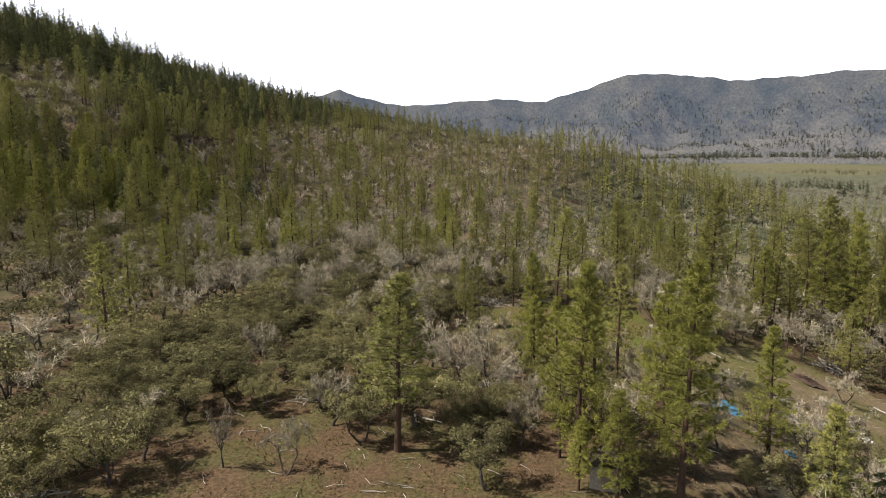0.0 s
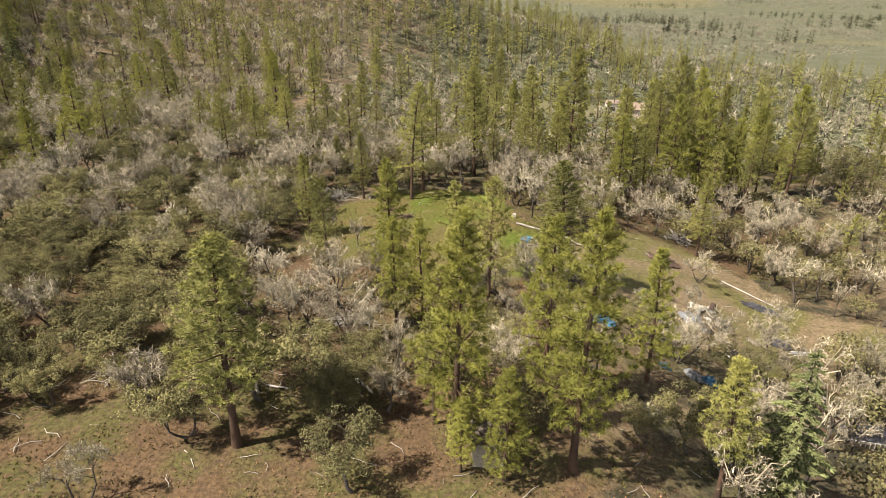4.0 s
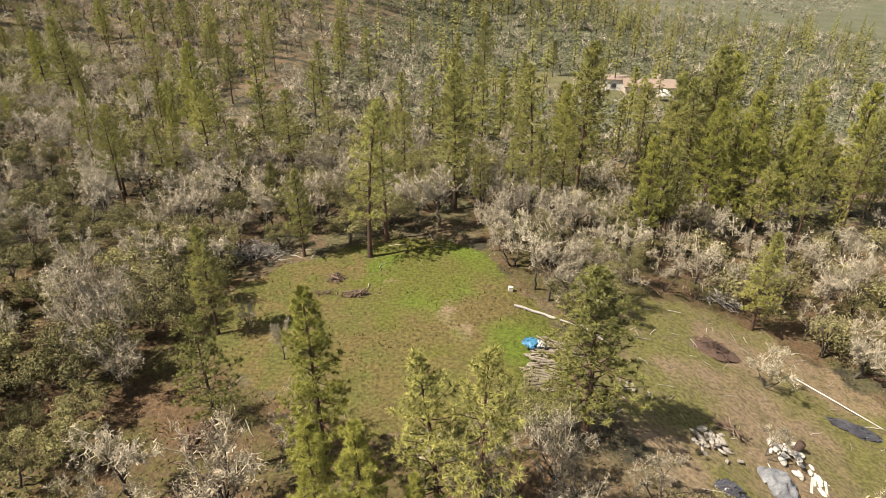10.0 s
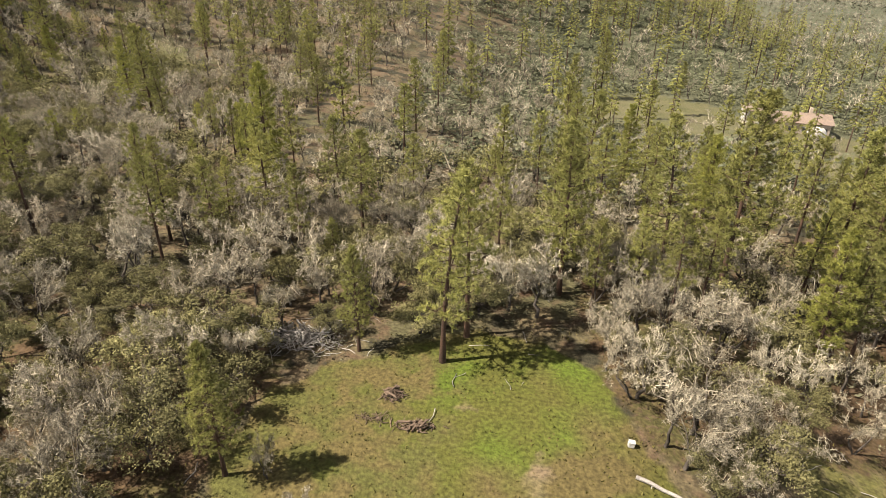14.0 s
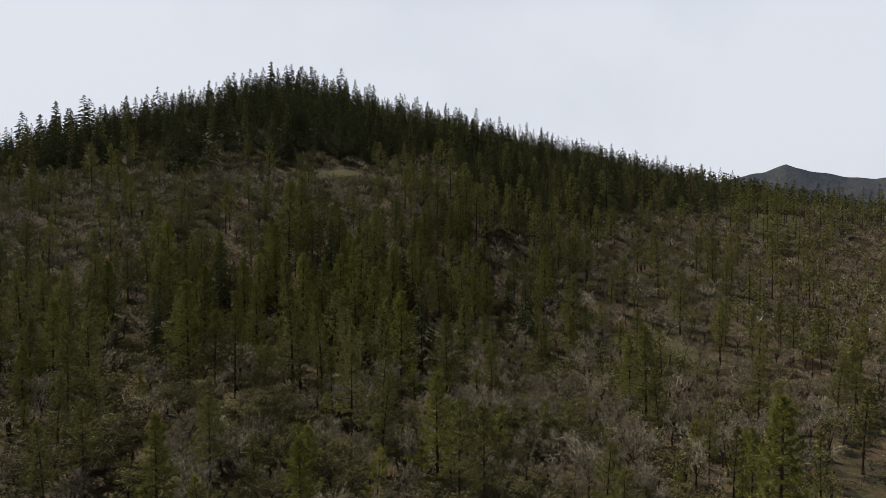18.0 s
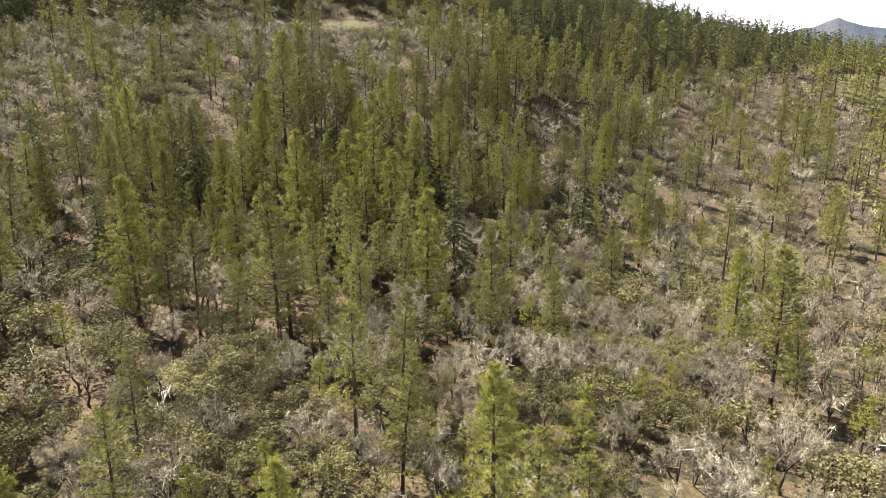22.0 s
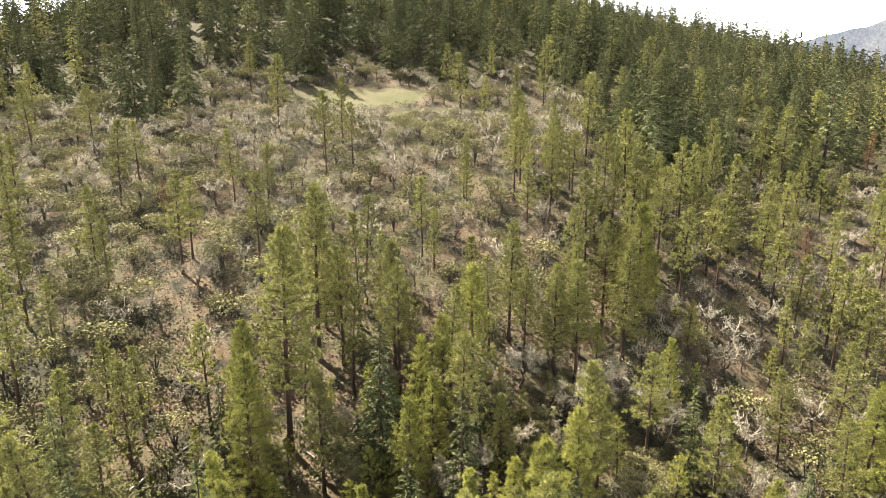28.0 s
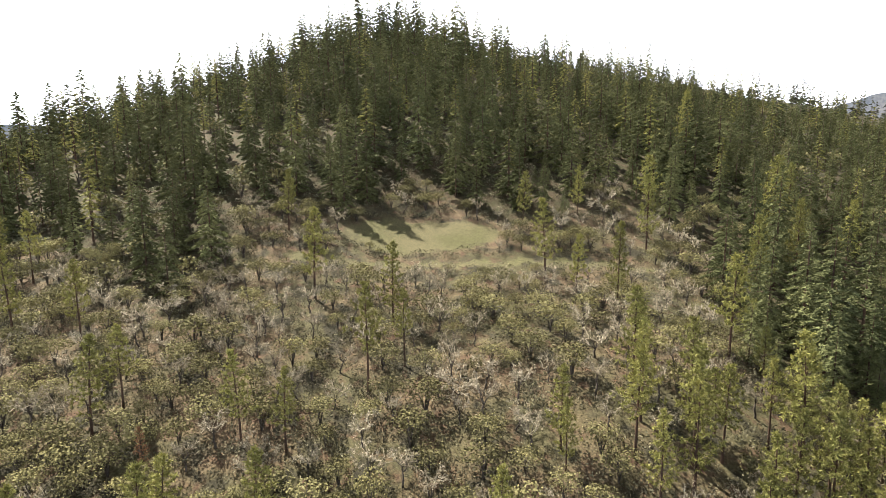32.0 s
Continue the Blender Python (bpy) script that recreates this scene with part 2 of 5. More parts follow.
# ---- trees: each builder gives (wood, foliage) at its own size in metres ----
def pine(tall, crown_from, spread, boughs, tufts, sprays, spray, dense_top=1.12, bend=0.02, droop=0.0, bushy=0.3, sides=7, broad=0.2):
    """A pine: a tapered trunk, whorled boughs with upturned ends, needle tufts like bottle brushes."""
    n = 9 if sides > 4 else 4
    h = np.linspace(0, 1, n)
    sway = rng.normal(size=2) * bend * tall
    trunk = np.stack([sway[0] * h ** 2 + 0.02 * tall * bend * np.sin(7 * h), sway[1] * h ** 2, h * tall], 1)
    thick = (0.0125 * tall + 0.02) * (1 - h) ** 0.85 + 0.015
    thick[0] *= 1.3
    wood, green = [tube(trunk, thick, sides)], []
    for i in range(boughs):
        k = crown_from + (1 - crown_from) * ((i + rng.random()) / boughs) ** 0.9
        rel = (k - crown_from) / (1 - crown_from)
        reach = spread * ((1 - rel) ** 0.75 * dense_top + 0.05) * min(1, 0.5 + 3 * rel) * rng.uniform(0.6, 1.2)
        at = np.array([np.interp(k, h, trunk[:, c]) for c in range(3)])
        turn = i * 2.4 + rng.uniform(-0.5, 0.5)
        rise = rng.uniform(-0.25, 0.2) + 0.75 * rel ** 2 - droop
        out = np.array([math.cos(turn), math.sin(turn), 0])
        s = np.linspace(0, 1, 4)
        line = at + reach * (s[:, None] * out + np.array([0, 0, 1]) * (rise * s + (0.28 - droop) * s ** 2)[:, None])
        if sides > 4:
            wood.append(tube(line, 0.004 * tall * (1 - k * 0.6) * (1 - 0.8 * s) + 0.008, 3))
        m = max(2, int(round(tufts * (0.35 + 0.65 * reach / spread))))
        u = np.linspace(1.0, 0.28, m) + rng.normal(size=m) * 0.03
        c = np.stack([np.interp(u, s, line[:, q]) for q in range(3)], 1)
        side = np.array([-out[1], out[0], 0])
        c = c + (rng.uniform(-1, 1, m) * bushy * reach * (1.2 - u) * 1.4)[:, None] * side + rng.normal(size=(m, 3)) * 0.07 * reach
        axis = unit(out * 0.7 + np.array([0, 0, 0.55]) + (c - at) * 0.15)
        way = unit(np.repeat(axis, sprays, 0) * 0.5 + unit(rng.normal(size=(m * sprays, 3))))
        base = np.repeat(c, sprays, 0) - way * 0.05
        green.append(blades(base, way, spray * rng.uniform(0.7, 1.25, m * sprays), spray * broad * rng.uniform(0.7, 1.3, m * sprays)))
    way = unit(np.array([0, 0, 1.0]) + rng.normal(size=(sprays * 2, 3)) * 0.5)
    green.append(blades(np.repeat(trunk[-1:], sprays * 2, 0) - [0, 0, 0.2], way, spray * np.ones(sprays * 2), spray * 0.25 * np.ones(sprays * 2)))
    return joined(wood), joined(green)


def fir(tall, spread, boughs, sprays, spray, sides=6, start=0.07):
    """A fir: a straight trunk and a pointed cone of uneven layered boughs with narrow hanging sprays."""
    h = np.linspace(0, 1, 6 if sides > 4 else 2)
    trunk = np.stack([h * 0, h * 0, h * tall], 1)
    wood, green = [tube(trunk, (0.012 * tall + 0.03) * (1 - h) + 0.015, sides)], []
    for i in range(boughs):
        k = start + (0.99 - start) * ((i + rng.random()) / boughs) ** 1.15
        reach = spread * (((1 - k) / (1 - start)) ** 0.8 * (1 if k > start + 0.1 else 0.7)) * rng.uniform(0.5, 1.2) + 0.15
        turn = i * 2.4 + rng.uniform(-0.4, 0.4)
        out = np.array([math.cos(turn), math.sin(turn), 0])
        side = np.array([-out[1], out[0], 0])
        m = max(3, int(sprays * (0.3 + reach / spread)))
        u = rng.uniform(0.2, 1.0, m) ** 0.65
        lift = rng.uniform(-0.05, 0.3)
        c = np.array([0, 0, k * tall]) + (u * reach)[:, None] * out + np.array([0, 0, 1]) * ((lift - 0.5 * u) * u * reach * 0.8)[:, None]
        c = c + (rng.normal(size=m) * 0.17 * reach * (1.15 - u))[:, None] * side + rng.normal(size=(m, 3)) * 0.03 * reach
        way = unit(out * 0.8 + side * rng.normal(size=(m, 1)) * 0.7 + rng.normal(size=(m, 3)) * 0.2 + [0, 0, -0.18])
        size = spray * (0.6 + 0.4 * reach / spread)
        green.append(blades(c - way * size * 0.3, way, size * rng.uniform(0.7, 1.3, m), size * 0.5 * rng.uniform(0.6, 1.2, m)))
    way = unit(np.array([0, 0, 1.0]) + rng.normal(size=(6, 3)) * 0.3)
    green.append(blades(np.repeat(trunk[-1:], 6, 0) - [0, 0, 0.9], way, np.full(6, 0.8), np.full(6, 0.3)))
    return joined(wood), joined(green)


def ribbons(a, b, wide, crook):
    """A crooked flat twig of two lengths for each pair of ends, as (corners, triangles)."""
    n = len(a)
    span = np.linalg.norm(b - a, axis=1, keepdims=True)
    mid = (a + b) / 2 + rng.normal(size=a.shape) * crook * span
    side = unit(np.cross(b - a, rng.normal(size=a.shape))) * np.reshape(wide, (-1, 1)) * 0.5
    v = np.stack([a - side, a + side, mid - side * 0.8, mid + side * 0.8, b], 1).reshape(-1, 3)
    k = 5 * np.arange(n)[:, None]
    return v, np.concatenate([k + [[0, 1, 3]], k + [[0, 3, 2]], k + [[2, 3, 4]]])


def oak(tall, spread, forks, ends, branchlets, twigs, stems=1, fat=1.0, leaves=0, leaf=0.15, solid=True):
    """A low oak: a dark forked bole, pale crooked lichen-hung limbs dividing into twigs, or clumps of small evergreen leaves."""
    wood, fine, tips = [], [], []
    for q in range(stems):
        lean = rng.normal(size=2) * (0.12 if stems == 1 else 0.35)
        top = np.array([lean[0] * tall * 0.4, lean[1] * tall * 0.4, tall * rng.uniform(0.2, 0.33)])
        s = np.linspace(0, 1, 4)[:, None]
        r0 = 0.024 * tall / math.sqrt(stems)
        wood.append(tube(np.array([0, 0, -0.15]) * (1 - s) + top * s + rng.normal(size=(4, 3)) * 0.02 * tall * s * (1 - s) * 4, r0 * (1.25 - 0.45 * s[:, 0]), 6 if solid else 4))
        for i in range(forks):
            turn = i * 6.28 / forks + rng.uniform(-0.6, 0.6)
            out, rise = spread * rng.uniform(0.3, 0.68), rng.uniform(0.3, 0.62)
            way = np.array([math.cos(turn), math.sin(turn), 0.0])
            line = top + np.linspace(0, 1, 5)[:, None] * way * out + np.array([0, 0, 1]) * (tall * rise * np.linspace(0, 1, 5) ** rng.uniform(0.7, 1.2))[:, None]
            line[1:4] += rng.normal(size=(3, 3)) * 0.035 * tall
            wood.append(tube(line[:3], r0 * np.array([0.62, 0.48, 0.36]), 4 if solid else 3))
            fine.append(tube(line[2:] if solid else line[2::2], r0 * (np.array([0.38, 0.3, 0.14]) if solid else np.array([0.4, 0.14])) * fat ** 0.5, 3))
            for j in range(ends):
                u = rng.uniform(1.2, 3.9)
                a = np.array([np.interp(u, np.arange(5), line[:, c]) for c in range(3)])
                turn2 = turn + rng.normal() * 1.0
                reach = spread * rng.uniform(0.22, 0.55)
                b = a + np.array([math.cos(turn2) * reach, math.sin(turn2) * reach, tall * rng.uniform(-0.03, 0.24)])
                b[2] = min(b[2], tall * (1.0 - 0.4 * (np.hypot(b[0], b[1]) / (spread * 1.25)) ** 2))
                m = (a + b) / 2 + rng.normal(size=3) * 0.05 * tall
                if solid:
                    fine.append(tube(np.stack([a, m, (m + b) / 2 + rng.normal(size=3) * 0.02 * tall, b]), r0 * np.array([0.27, 0.22, 0.17, 0.08]) * fat ** 0.5, 3))
                tips.append(np.stack([a, m, b]))
    tips = np.array(tips)
    if leaves:
        # clumps of small leaves that face outward
        per = 46
        n = leaves // per
        pick = tips[rng.integers(0, len(tips), n), rng.integers(1, 3, n)]
        c = pick + rng.normal(size=pick.shape) * [0.09 * spread, 0.09 * spread, 0.03 * tall] + [0, 0, 0.04 * tall]
        r = rng.uniform(0.11, 0.21, n)[:, None] * spread
        u = unit(rng.normal(size=(n, per, 3)) + [0, 0, 0.35])
        p = c[:, None] + u * (r * np.array([[1.0, 1.0, 0.62]]))[:, None] * rng.uniform(0.72, 1.05, (n, per, 1))
        u, p = u.reshape(-1, 3), p.reshape(-1, 3)
        face = unit(u + rng.normal(size=u.shape) * 0.45)
        way = unit(np.cross(face, rng.normal(size=u.shape)))
        return joined(wood + fine), leaf_quads(p, way, leaf * rng.uniform(0.6, 1.3, len(p)), leaf * 0.62 * rng.uniform(0.6, 1.3, len(p)), face)
    if not solid:
        fine.append(ribbons(tips[:, 0], tips[:, 2], 0.07 * fat * rng.uniform(0.7, 1.2, len(tips)), 0.2))
    if branchlets:
        n = len(tips) * branchlets
        pick = np.repeat(tips, branchlets, 0)
        u = rng.uniform(0.35, 2.0, n)[:, None]
        a = np.where(u < 1, pick[:, 0] * (1 - u) + pick[:, 1] * u, pick[:, 1] * (2 - u) + pick[:, 2] * (u - 1))
        away = unit(a - np.array([0, 0, tall * 0.3])) * [1, 1, 0.8]
        b = a + unit(away * 0.75 + rng.normal(size=a.shape) * 0.75 + [0, 0, 0.15]) * (spread * rng.uniform(0.07, 0.22, n))[:, None]
        fine.append(ribbons(a, b, 0.045 * fat * rng.uniform(0.6, 1.3, n), 0.24))
        if twigs:
            p, q = np.repeat(a, twigs, 0), np.repeat(b, twigs, 0)
            base = p + (q - p) * rng.uniform(0.35, 1.0, len(p))[:, None] + rng.normal(size=p.shape) * 0.02 * spread
            way = unit(unit(q - p) * 0.5 + rng.normal(size=p.shape))
            fine.append(blades(base, way, spread * rng.uniform(0.04, 0.12, len(p)), 0.05 * fat * rng.uniform(0.6, 1.5, len(p))))
    return joined(wood), joined(fine)


def dome(tall, spread, lobes, leaves, leaf):
    """A low rounded evergreen: a few short stems under a lobed crown of small sprigs."""
    wood, fine = [], []
    for k in range(lobes):
        a, q = k * 2.4, spread * 0.62 * math.sqrt((k + 0.3) / lobes)
        c = np.array([math.cos(a) * q, math.sin(a) * q, tall * (0.68 - 0.3 * (q / spread) ** 2) * rng.uniform(0.75, 1.1)])
        if k < 4:
            wood.append(tube(np.stack([[0, 0, 0], c * [0.4, 0.4, 0.5], c]), tall * np.array([0.022, 0.016, 0.008]), 3))
        u = unit(rng.normal(size=(leaves // lobes, 3)) + [0, 0, 0.35]) * rng.uniform(0.75, 1.05, (leaves // lobes, 1))
        big = rng.uniform(0.85, 1.3) * math.sqrt(9 / (lobes + 2))
        p = c + u * [spread * 0.42 * big, spread * 0.42 * big, tall * 0.24 * big]
        face = unit(u + rng.normal(size=u.shape) * 0.4)
        way = unit(np.cross(face, rng.normal(size=u.shape)))
        fine.append(leaf_quads(p, way, leaf * rng.uniform(0.6, 1.3, len(p)), leaf * 0.7 * rng.uniform(0.6, 1.3, len(p)), face))
    return joined(wood), joined(fine)


def shrub(tall, spread, leaves, leaf):
    """A low brush clump of small sprigs."""
    u = rng.normal(size=(leaves, 3))
    u = unit(u) * [spread, spread, tall] * rng.uniform(0.55, 1.0, (leaves, 1)) ** 0.5
    u[:, 2] = np.abs(u[:, 2])
    way = unit(u / [spread, spread, tall] + rng.normal(size=u.shape) * 0.6)
    return leaf_quads(u, way, leaf * rng.uniform(0.6, 1.3, leaves), leaf * 0.5 * rng.uniform(0.6, 1.3, leaves))


# ---- ground ----
def skyline(deg):
    """Height of the far crest by bearing, in degrees left of north."""
    return np.interp(deg, [-180, -60, -30, -20, -17.6, -12.5, -8.7, -5.2, -0.7, 1.3, 6.5, 11.2, 19, 23.3, 24.9, 26.6, 29.3, 36, 60, 180],
                     [400, 470, 490, 490, 498, 480, 478, 525, 545, 495, 385, 405, 365, 420, 475, 425, 395, 240, 200, 300])


GULLY = np.random.default_rng(5).random((46, 3)) * [1, 6.28, 6.28]


def gullies(x, y):
    """Gullies and spurs of many sizes on the mountain slopes."""
    r = np.hypot(x, y)
    out = 0
    for w, a, b in GULLY:
        wave = 90 * 9 ** w
        q = np.sin((x * math.cos(a) + y * math.sin(a)) * 6.28 / wave + b + 1.5 * np.sin(y / (wave * 1.7) + b))
        out = out + (0.014 * wave * (0.5 - np.abs(q)) if wave < 500 else 0.006 * wave * q)
    return out * np.clip((r - 1950) / 1000, 0, 1) * np.clip((4300 - r) / 900, 0.1, 1)


def mountain(x, y):
    """Height of the mountain slopes that close the valley."""
    x, y = np.asarray(x, float), np.asarray(y, float)
    turn, r = np.arctan2(-x, y), np.hypot(x, y)
    p = np.clip((r - 1900) / 2300, 0, 1.0)
    fold = 0.28 * np.sin(turn * 17 + 2 * np.sin(turn * 7) + 3 * p) + 0.16 * np.sin(turn * 31 + 4 * p + 2 * np.sin(turn * 13)) + 0.1 * np.sin(turn * 71 + 9 * p)
    z = skyline(np.degrees(turn)) * p ** 2.0 * (1 + fold * (1 - p) ** 1.1 * 1.1)
    return z + p ** 3 * (4 * np.sin(turn * 83) + 2 * np.sin(turn * 197 + 2)) - 26 + 34 * smooth(1100, 2100, r) * (1 - p) + gullies(x, y)


def stepped(stops):
    out = []
    for a, b, step in stops:
        out += list(np.linspace(a, b, max(1, int(round((b - a) / step))), endpoint=False))
    return np.array(out + [stops[-1][1]])


def clearing(x, y):
    """1 inside the mown clearing, falling to 0 at its edge."""
    d = np.hypot((x + 3.5 + 0.1 * (y - 88)) / 14.5, (y - 86.5) / 14.5)
    d = d + 0.09 * np.sin(3 * np.arctan2(y - 88, x + 4) + 1)
    return smooth(1.12, 0.9, d)


def yard(x, y):
    """1 on the trodden bare earth beside the clearing."""
    a = np.hypot((x - 27) / 15, (y - 80) / 17)
    b = np.abs(y - 78 + (x - 40) * 0.35) / 4.0 + smooth(60, 75, x) * 3
    return np.maximum(smooth(1.15, 0.75, a), smooth(1.3, 0.7, b) * smooth(15, 25, x))


def worn(x, y):
    """1 on the bare patches worn into the grass of the clearing."""
    out = 0
    for px, py, rx, ry in ((0.6, 91.5, 1.0, 1.6), (1.4, 88.0, 1.5, 2.0), (2.6, 84.2, 1.5, 2.2), (-4.2, 92.5, 1.8, 1.2)):
        out = np.maximum(out, 0.68 * smooth(1.5, 0.3, np.hypot((x - px) / rx, (y - py) / ry)))
    return out


def hill_meadow(x, y):
    """1 on the small grass shelf below the hilltop wood and the track across its foot."""
    u, v = (x + 246) * 0.89 - (y - 180) * 0.45, (x + 246) * 0.45 + (y - 180) * 0.89
    shelf = smooth(1.2, 0.85, np.hypot(u / 6.8, v / 16.5) + 0.08 * np.sin(v / 3.0))
    track = smooth(1.5, 0.7, np.abs(x + 219 - 0.51 * (y - 206.5)) / 1.7) * smooth(144, 150, y) * smooth(222, 214, y)
    return np.maximum(shelf, track * 0.8)


def hill_wood(x, y):
    """How thickly firs and pines close up on the hill's upper slopes and northern flank."""
    r = np.hypot(x + 420, y - 240)
    upper = smooth(184, 166, r - 29 * smooth(163, 132, y) + 6 * np.sin(x / 9.0) + 5 * np.sin(y / 7.0))
    flank = smooth(-8, 8, y - (203 - 0.5 * (x + 169)) + 7 * np.sin(x / 8.0)) * smooth(-158, -170, x + 6 * np.sin(y / 11.0))
    return np.maximum(upper, flank)


def valley_field(x, y):
    a = smooth(1.3, 0.8, np.hypot((x - 30) / 19, (y - 220) / 26))
    c = smooth(1.3, 0.8, np.hypot((x + 88) / 12, (y - 182) / 18)) * 0.7
    k = smooth(1.3, 0.7, np.hypot((x + 140 + 0.4 * (y - 345)) / 11, (y - 345) / 30))
    far = smooth(1.2, 0.8, np.hypot((x - 420) / 190, (y - 1640 + 0.2 * (x - 420)) / 210))
    far = np.maximum(far, smooth(1.2, 0.8, np.hypot((x - 410) / 110, (y - 690 + 0.3 * (x - 410)) / 24)) * 0.9)
    k = np.maximum(k, far)
    k = np.maximum(k, smooth(1.3, 0.8, np.hypot((x - 60) / 20, (y - 204) / 16)))
    k = np.maximum(k, smooth(1.3, 0.8, np.hypot((x - 68) / 26, (y - 166 + 0.3 * (x - 66)) / 11)))
    return np.maximum(a, np.maximum(c, k))


gx = stepped([(-4600, -1400, 160), (-1400, -600, 40), (-600, -330, 14), (-330, -66, 4), (-66, 66, 1.5), (66, 190, 5), (190, 600, 20), (600, 1400, 60), (1400, 4600, 160)])
gy = stepped([(-4600, -1400, 200), (-1400, -300, 60), (-300, 10, 15), (10, 130, 1.5), (130, 370, 4), (370, 700, 14), (700, 1500, 40), (1500, 4600, 150)])
X, Y = np.meshgrid(gx, gy)
rough_ground = rng.normal(size=X.shape) * 0.09
Zg = land(X, Y) + rough_ground * (1 - 0.7 * clearing(X, Y)) * (np.hypot(X, Y - 100) < 150)
far_out = smooth(1950, 2150, np.hypot(X, Y))
Zg = Zg * (1 - far_out) + (mountain(X, Y) - 16 - 170 * smooth(2100, 3000, np.hypot(X, Y))) * far_out
nx, ny = len(gx), len(gy)
i, j = np.meshgrid(np.arange(nx - 1), np.arange(ny - 1))
q = (j * nx + i).ravel()
tris = np.concatenate([np.stack([q, q + 1, q + nx + 1], 1), np.stack([q, q + nx + 1, q + nx], 1)])
ground_mesh = mesh_from("ground", np.stack([X, Y, Zg], -1), tris, [], flat=False)
for name, values in (("mown", clearing(X, Y)), ("bare", np.maximum(yard(X, Y) * (1 - clearing(X, Y)), worn(X, Y))), ("valley", smooth(-40, 20, X) * smooth(135, 175, Y)), ("dry", 0.75 * smooth(3, -9, X + 0.25 * (Y - 86)) + 0.6 * smooth(1.3, 0.5, np.hypot((X - 2) / 3.5, (Y - 77) / 5))), ("meadow", np.maximum(hill_meadow(X, Y), valley_field(X, Y))), ("forest", hill_wood(X, Y)), ("litter", np.maximum(smooth(16, 2, X) * smooth(-75, -45, X) * smooth(104, 84, Y), smooth(87, 93, Y) * smooth(124, 110, Y) * smooth(2, 8, X) * smooth(66, 52, X)) * (1 - clearing(X, Y)))):
    layer = ground_mesh.attributes.new(name, "FLOAT", "POINT")
    layer.data.foreach_set("value", values.ravel().astype(np.float32))


def ground_material():
    m = bpy.data.materials.new("open_ground")
    m.use_nodes = True
    n, l = m.node_tree.nodes, m.node_tree.links
    bsdf = n["Principled BSDF"]
    bsdf.inputs["Roughness"].default_value = 0.95
    bsdf.inputs["Specular IOR Level"].default_value = 0.15
    geo = n.new("ShaderNodeNewGeometry")

    def noise_of(scale, detail=5):
        t = n.new("ShaderNodeTexNoise")
        t.inputs["Scale"].default_value, t.inputs["Detail"].default_value = scale, detail
        l.new(geo.outputs["Position"], t.inputs["Vector"])
        return t.outputs["Fac"]

    def ranged(v, a, b, lo=0.0, hi=1.0):
        r = n.new("ShaderNodeMapRange")
        for key, val in (("From Min", a), ("From Max", b), ("To Min", lo), ("To Max", hi)):
            r.inputs[key].default_value = val
        l.new(v, r.inputs["Value"])
        return r.outputs[0]

    def mixed(f, a, b):
        x = n.new("ShaderNodeMix")
        x.data_type = "RGBA"
        l.new(f, x.inputs["Factor"])
        for key, val in (("A", a), ("B", b)):
            if isinstance(val, tuple):
                x.inputs[key].default_value = (*val, 1)
            else:
                l.new(val, x.inputs[key])
        return x.outputs["Result"]

    def layer(name):
        a = n.new("ShaderNodeAttribute")
        a.attribute_name = name
        add = n.new("ShaderNodeMath")
        add.operation = "ADD"
        l.new(a.outputs["Fac"], add.inputs[0])
        l.new(ranged(noise_of(0.45), 0.3, 0.7, -0.28, 0.28), add.inputs[1])
        return ranged(add.outputs[0], 0.38, 0.62)

    wild = mixed(ranged(noise_of(0.07), 0.42, 0.58), (0.086, 0.065, 0.04), (0.056, 0.052, 0.027))
    wild = mixed(ranged(noise_of(0.5), 0.5, 0.68), wild, (0.07, 0.045, 0.029))
    wild = mixed(ranged(noise_of(0.28), 0.5, 0.62), wild, (0.027, 0.025, 0.016))
    litter = mixed(ranged(noise_of(0.22), 0.42, 0.58), (0.0624, 0.0408, 0.0229), (0.0499, 0.0458, 0.0175))
    litter = mixed(ranged(noise_of(2.5), 0.5, 0.7), litter, (0.0645, 0.0437, 0.0283))
    brushy = mixed(ranged(noise_of(0.05), 0.42, 0.58), (0.064, 0.065, 0.04), (0.05, 0.054, 0.03))
    wild = mixed(layer("valley"), wild, brushy)
    out = mixed(layer("litter"), wild, litter)
    out = mixed(layer("forest"), out, mixed(ranged(noise_of(0.4), 0.4, 0.6), (0.0458, 0.0354, 0.0208), (0.0312, 0.0312, 0.0146)))
    meadow = mixed(ranged(noise_of(0.12), 0.4, 0.6), (0.08, 0.073, 0.038), (0.062, 0.061, 0.027))
    out = mixed(layer("meadow"), out, meadow)
    bare = mixed(ranged(noise_of(0.13), 0.42, 0.54), (0.114, 0.086, 0.055), (0.074, 0.07, 0.024))
    bare = mixed(ranged(noise_of(0.7), 0.5, 0.7), bare, (0.078, 0.066, 0.034))
    mown = mixed(ranged(noise_of(0.09), 0.46, 0.6), (0.057, 0.058, 0.0135), (0.068, 0.054, 0.022))
    mown = mixed(ranged(noise_of(0.14), 0.46, 0.66), mown, (0.053, 0.072, 0.0105))
    mown = mixed(layer("dry"), mown, mixed(ranged(noise_of(0.5), 0.4, 0.6), (0.07, 0.056, 0.022), (0.056, 0.056, 0.0165)))
    out = mixed(layer("mown"), out, mown)
    out = mixed(layer("bare"), out, bare)
    shade = n.new("ShaderNodeVectorMath")
    shade.operation = "SCALE"
    l.new(out, shade.inputs[0])
    l.new(ranged(noise_of(3.2, 8), 0.32, 0.68, 0.6, 1.4), shade.inputs["Scale"])
    l.new(shade.outputs[0], bsdf.inputs["Base Color"])
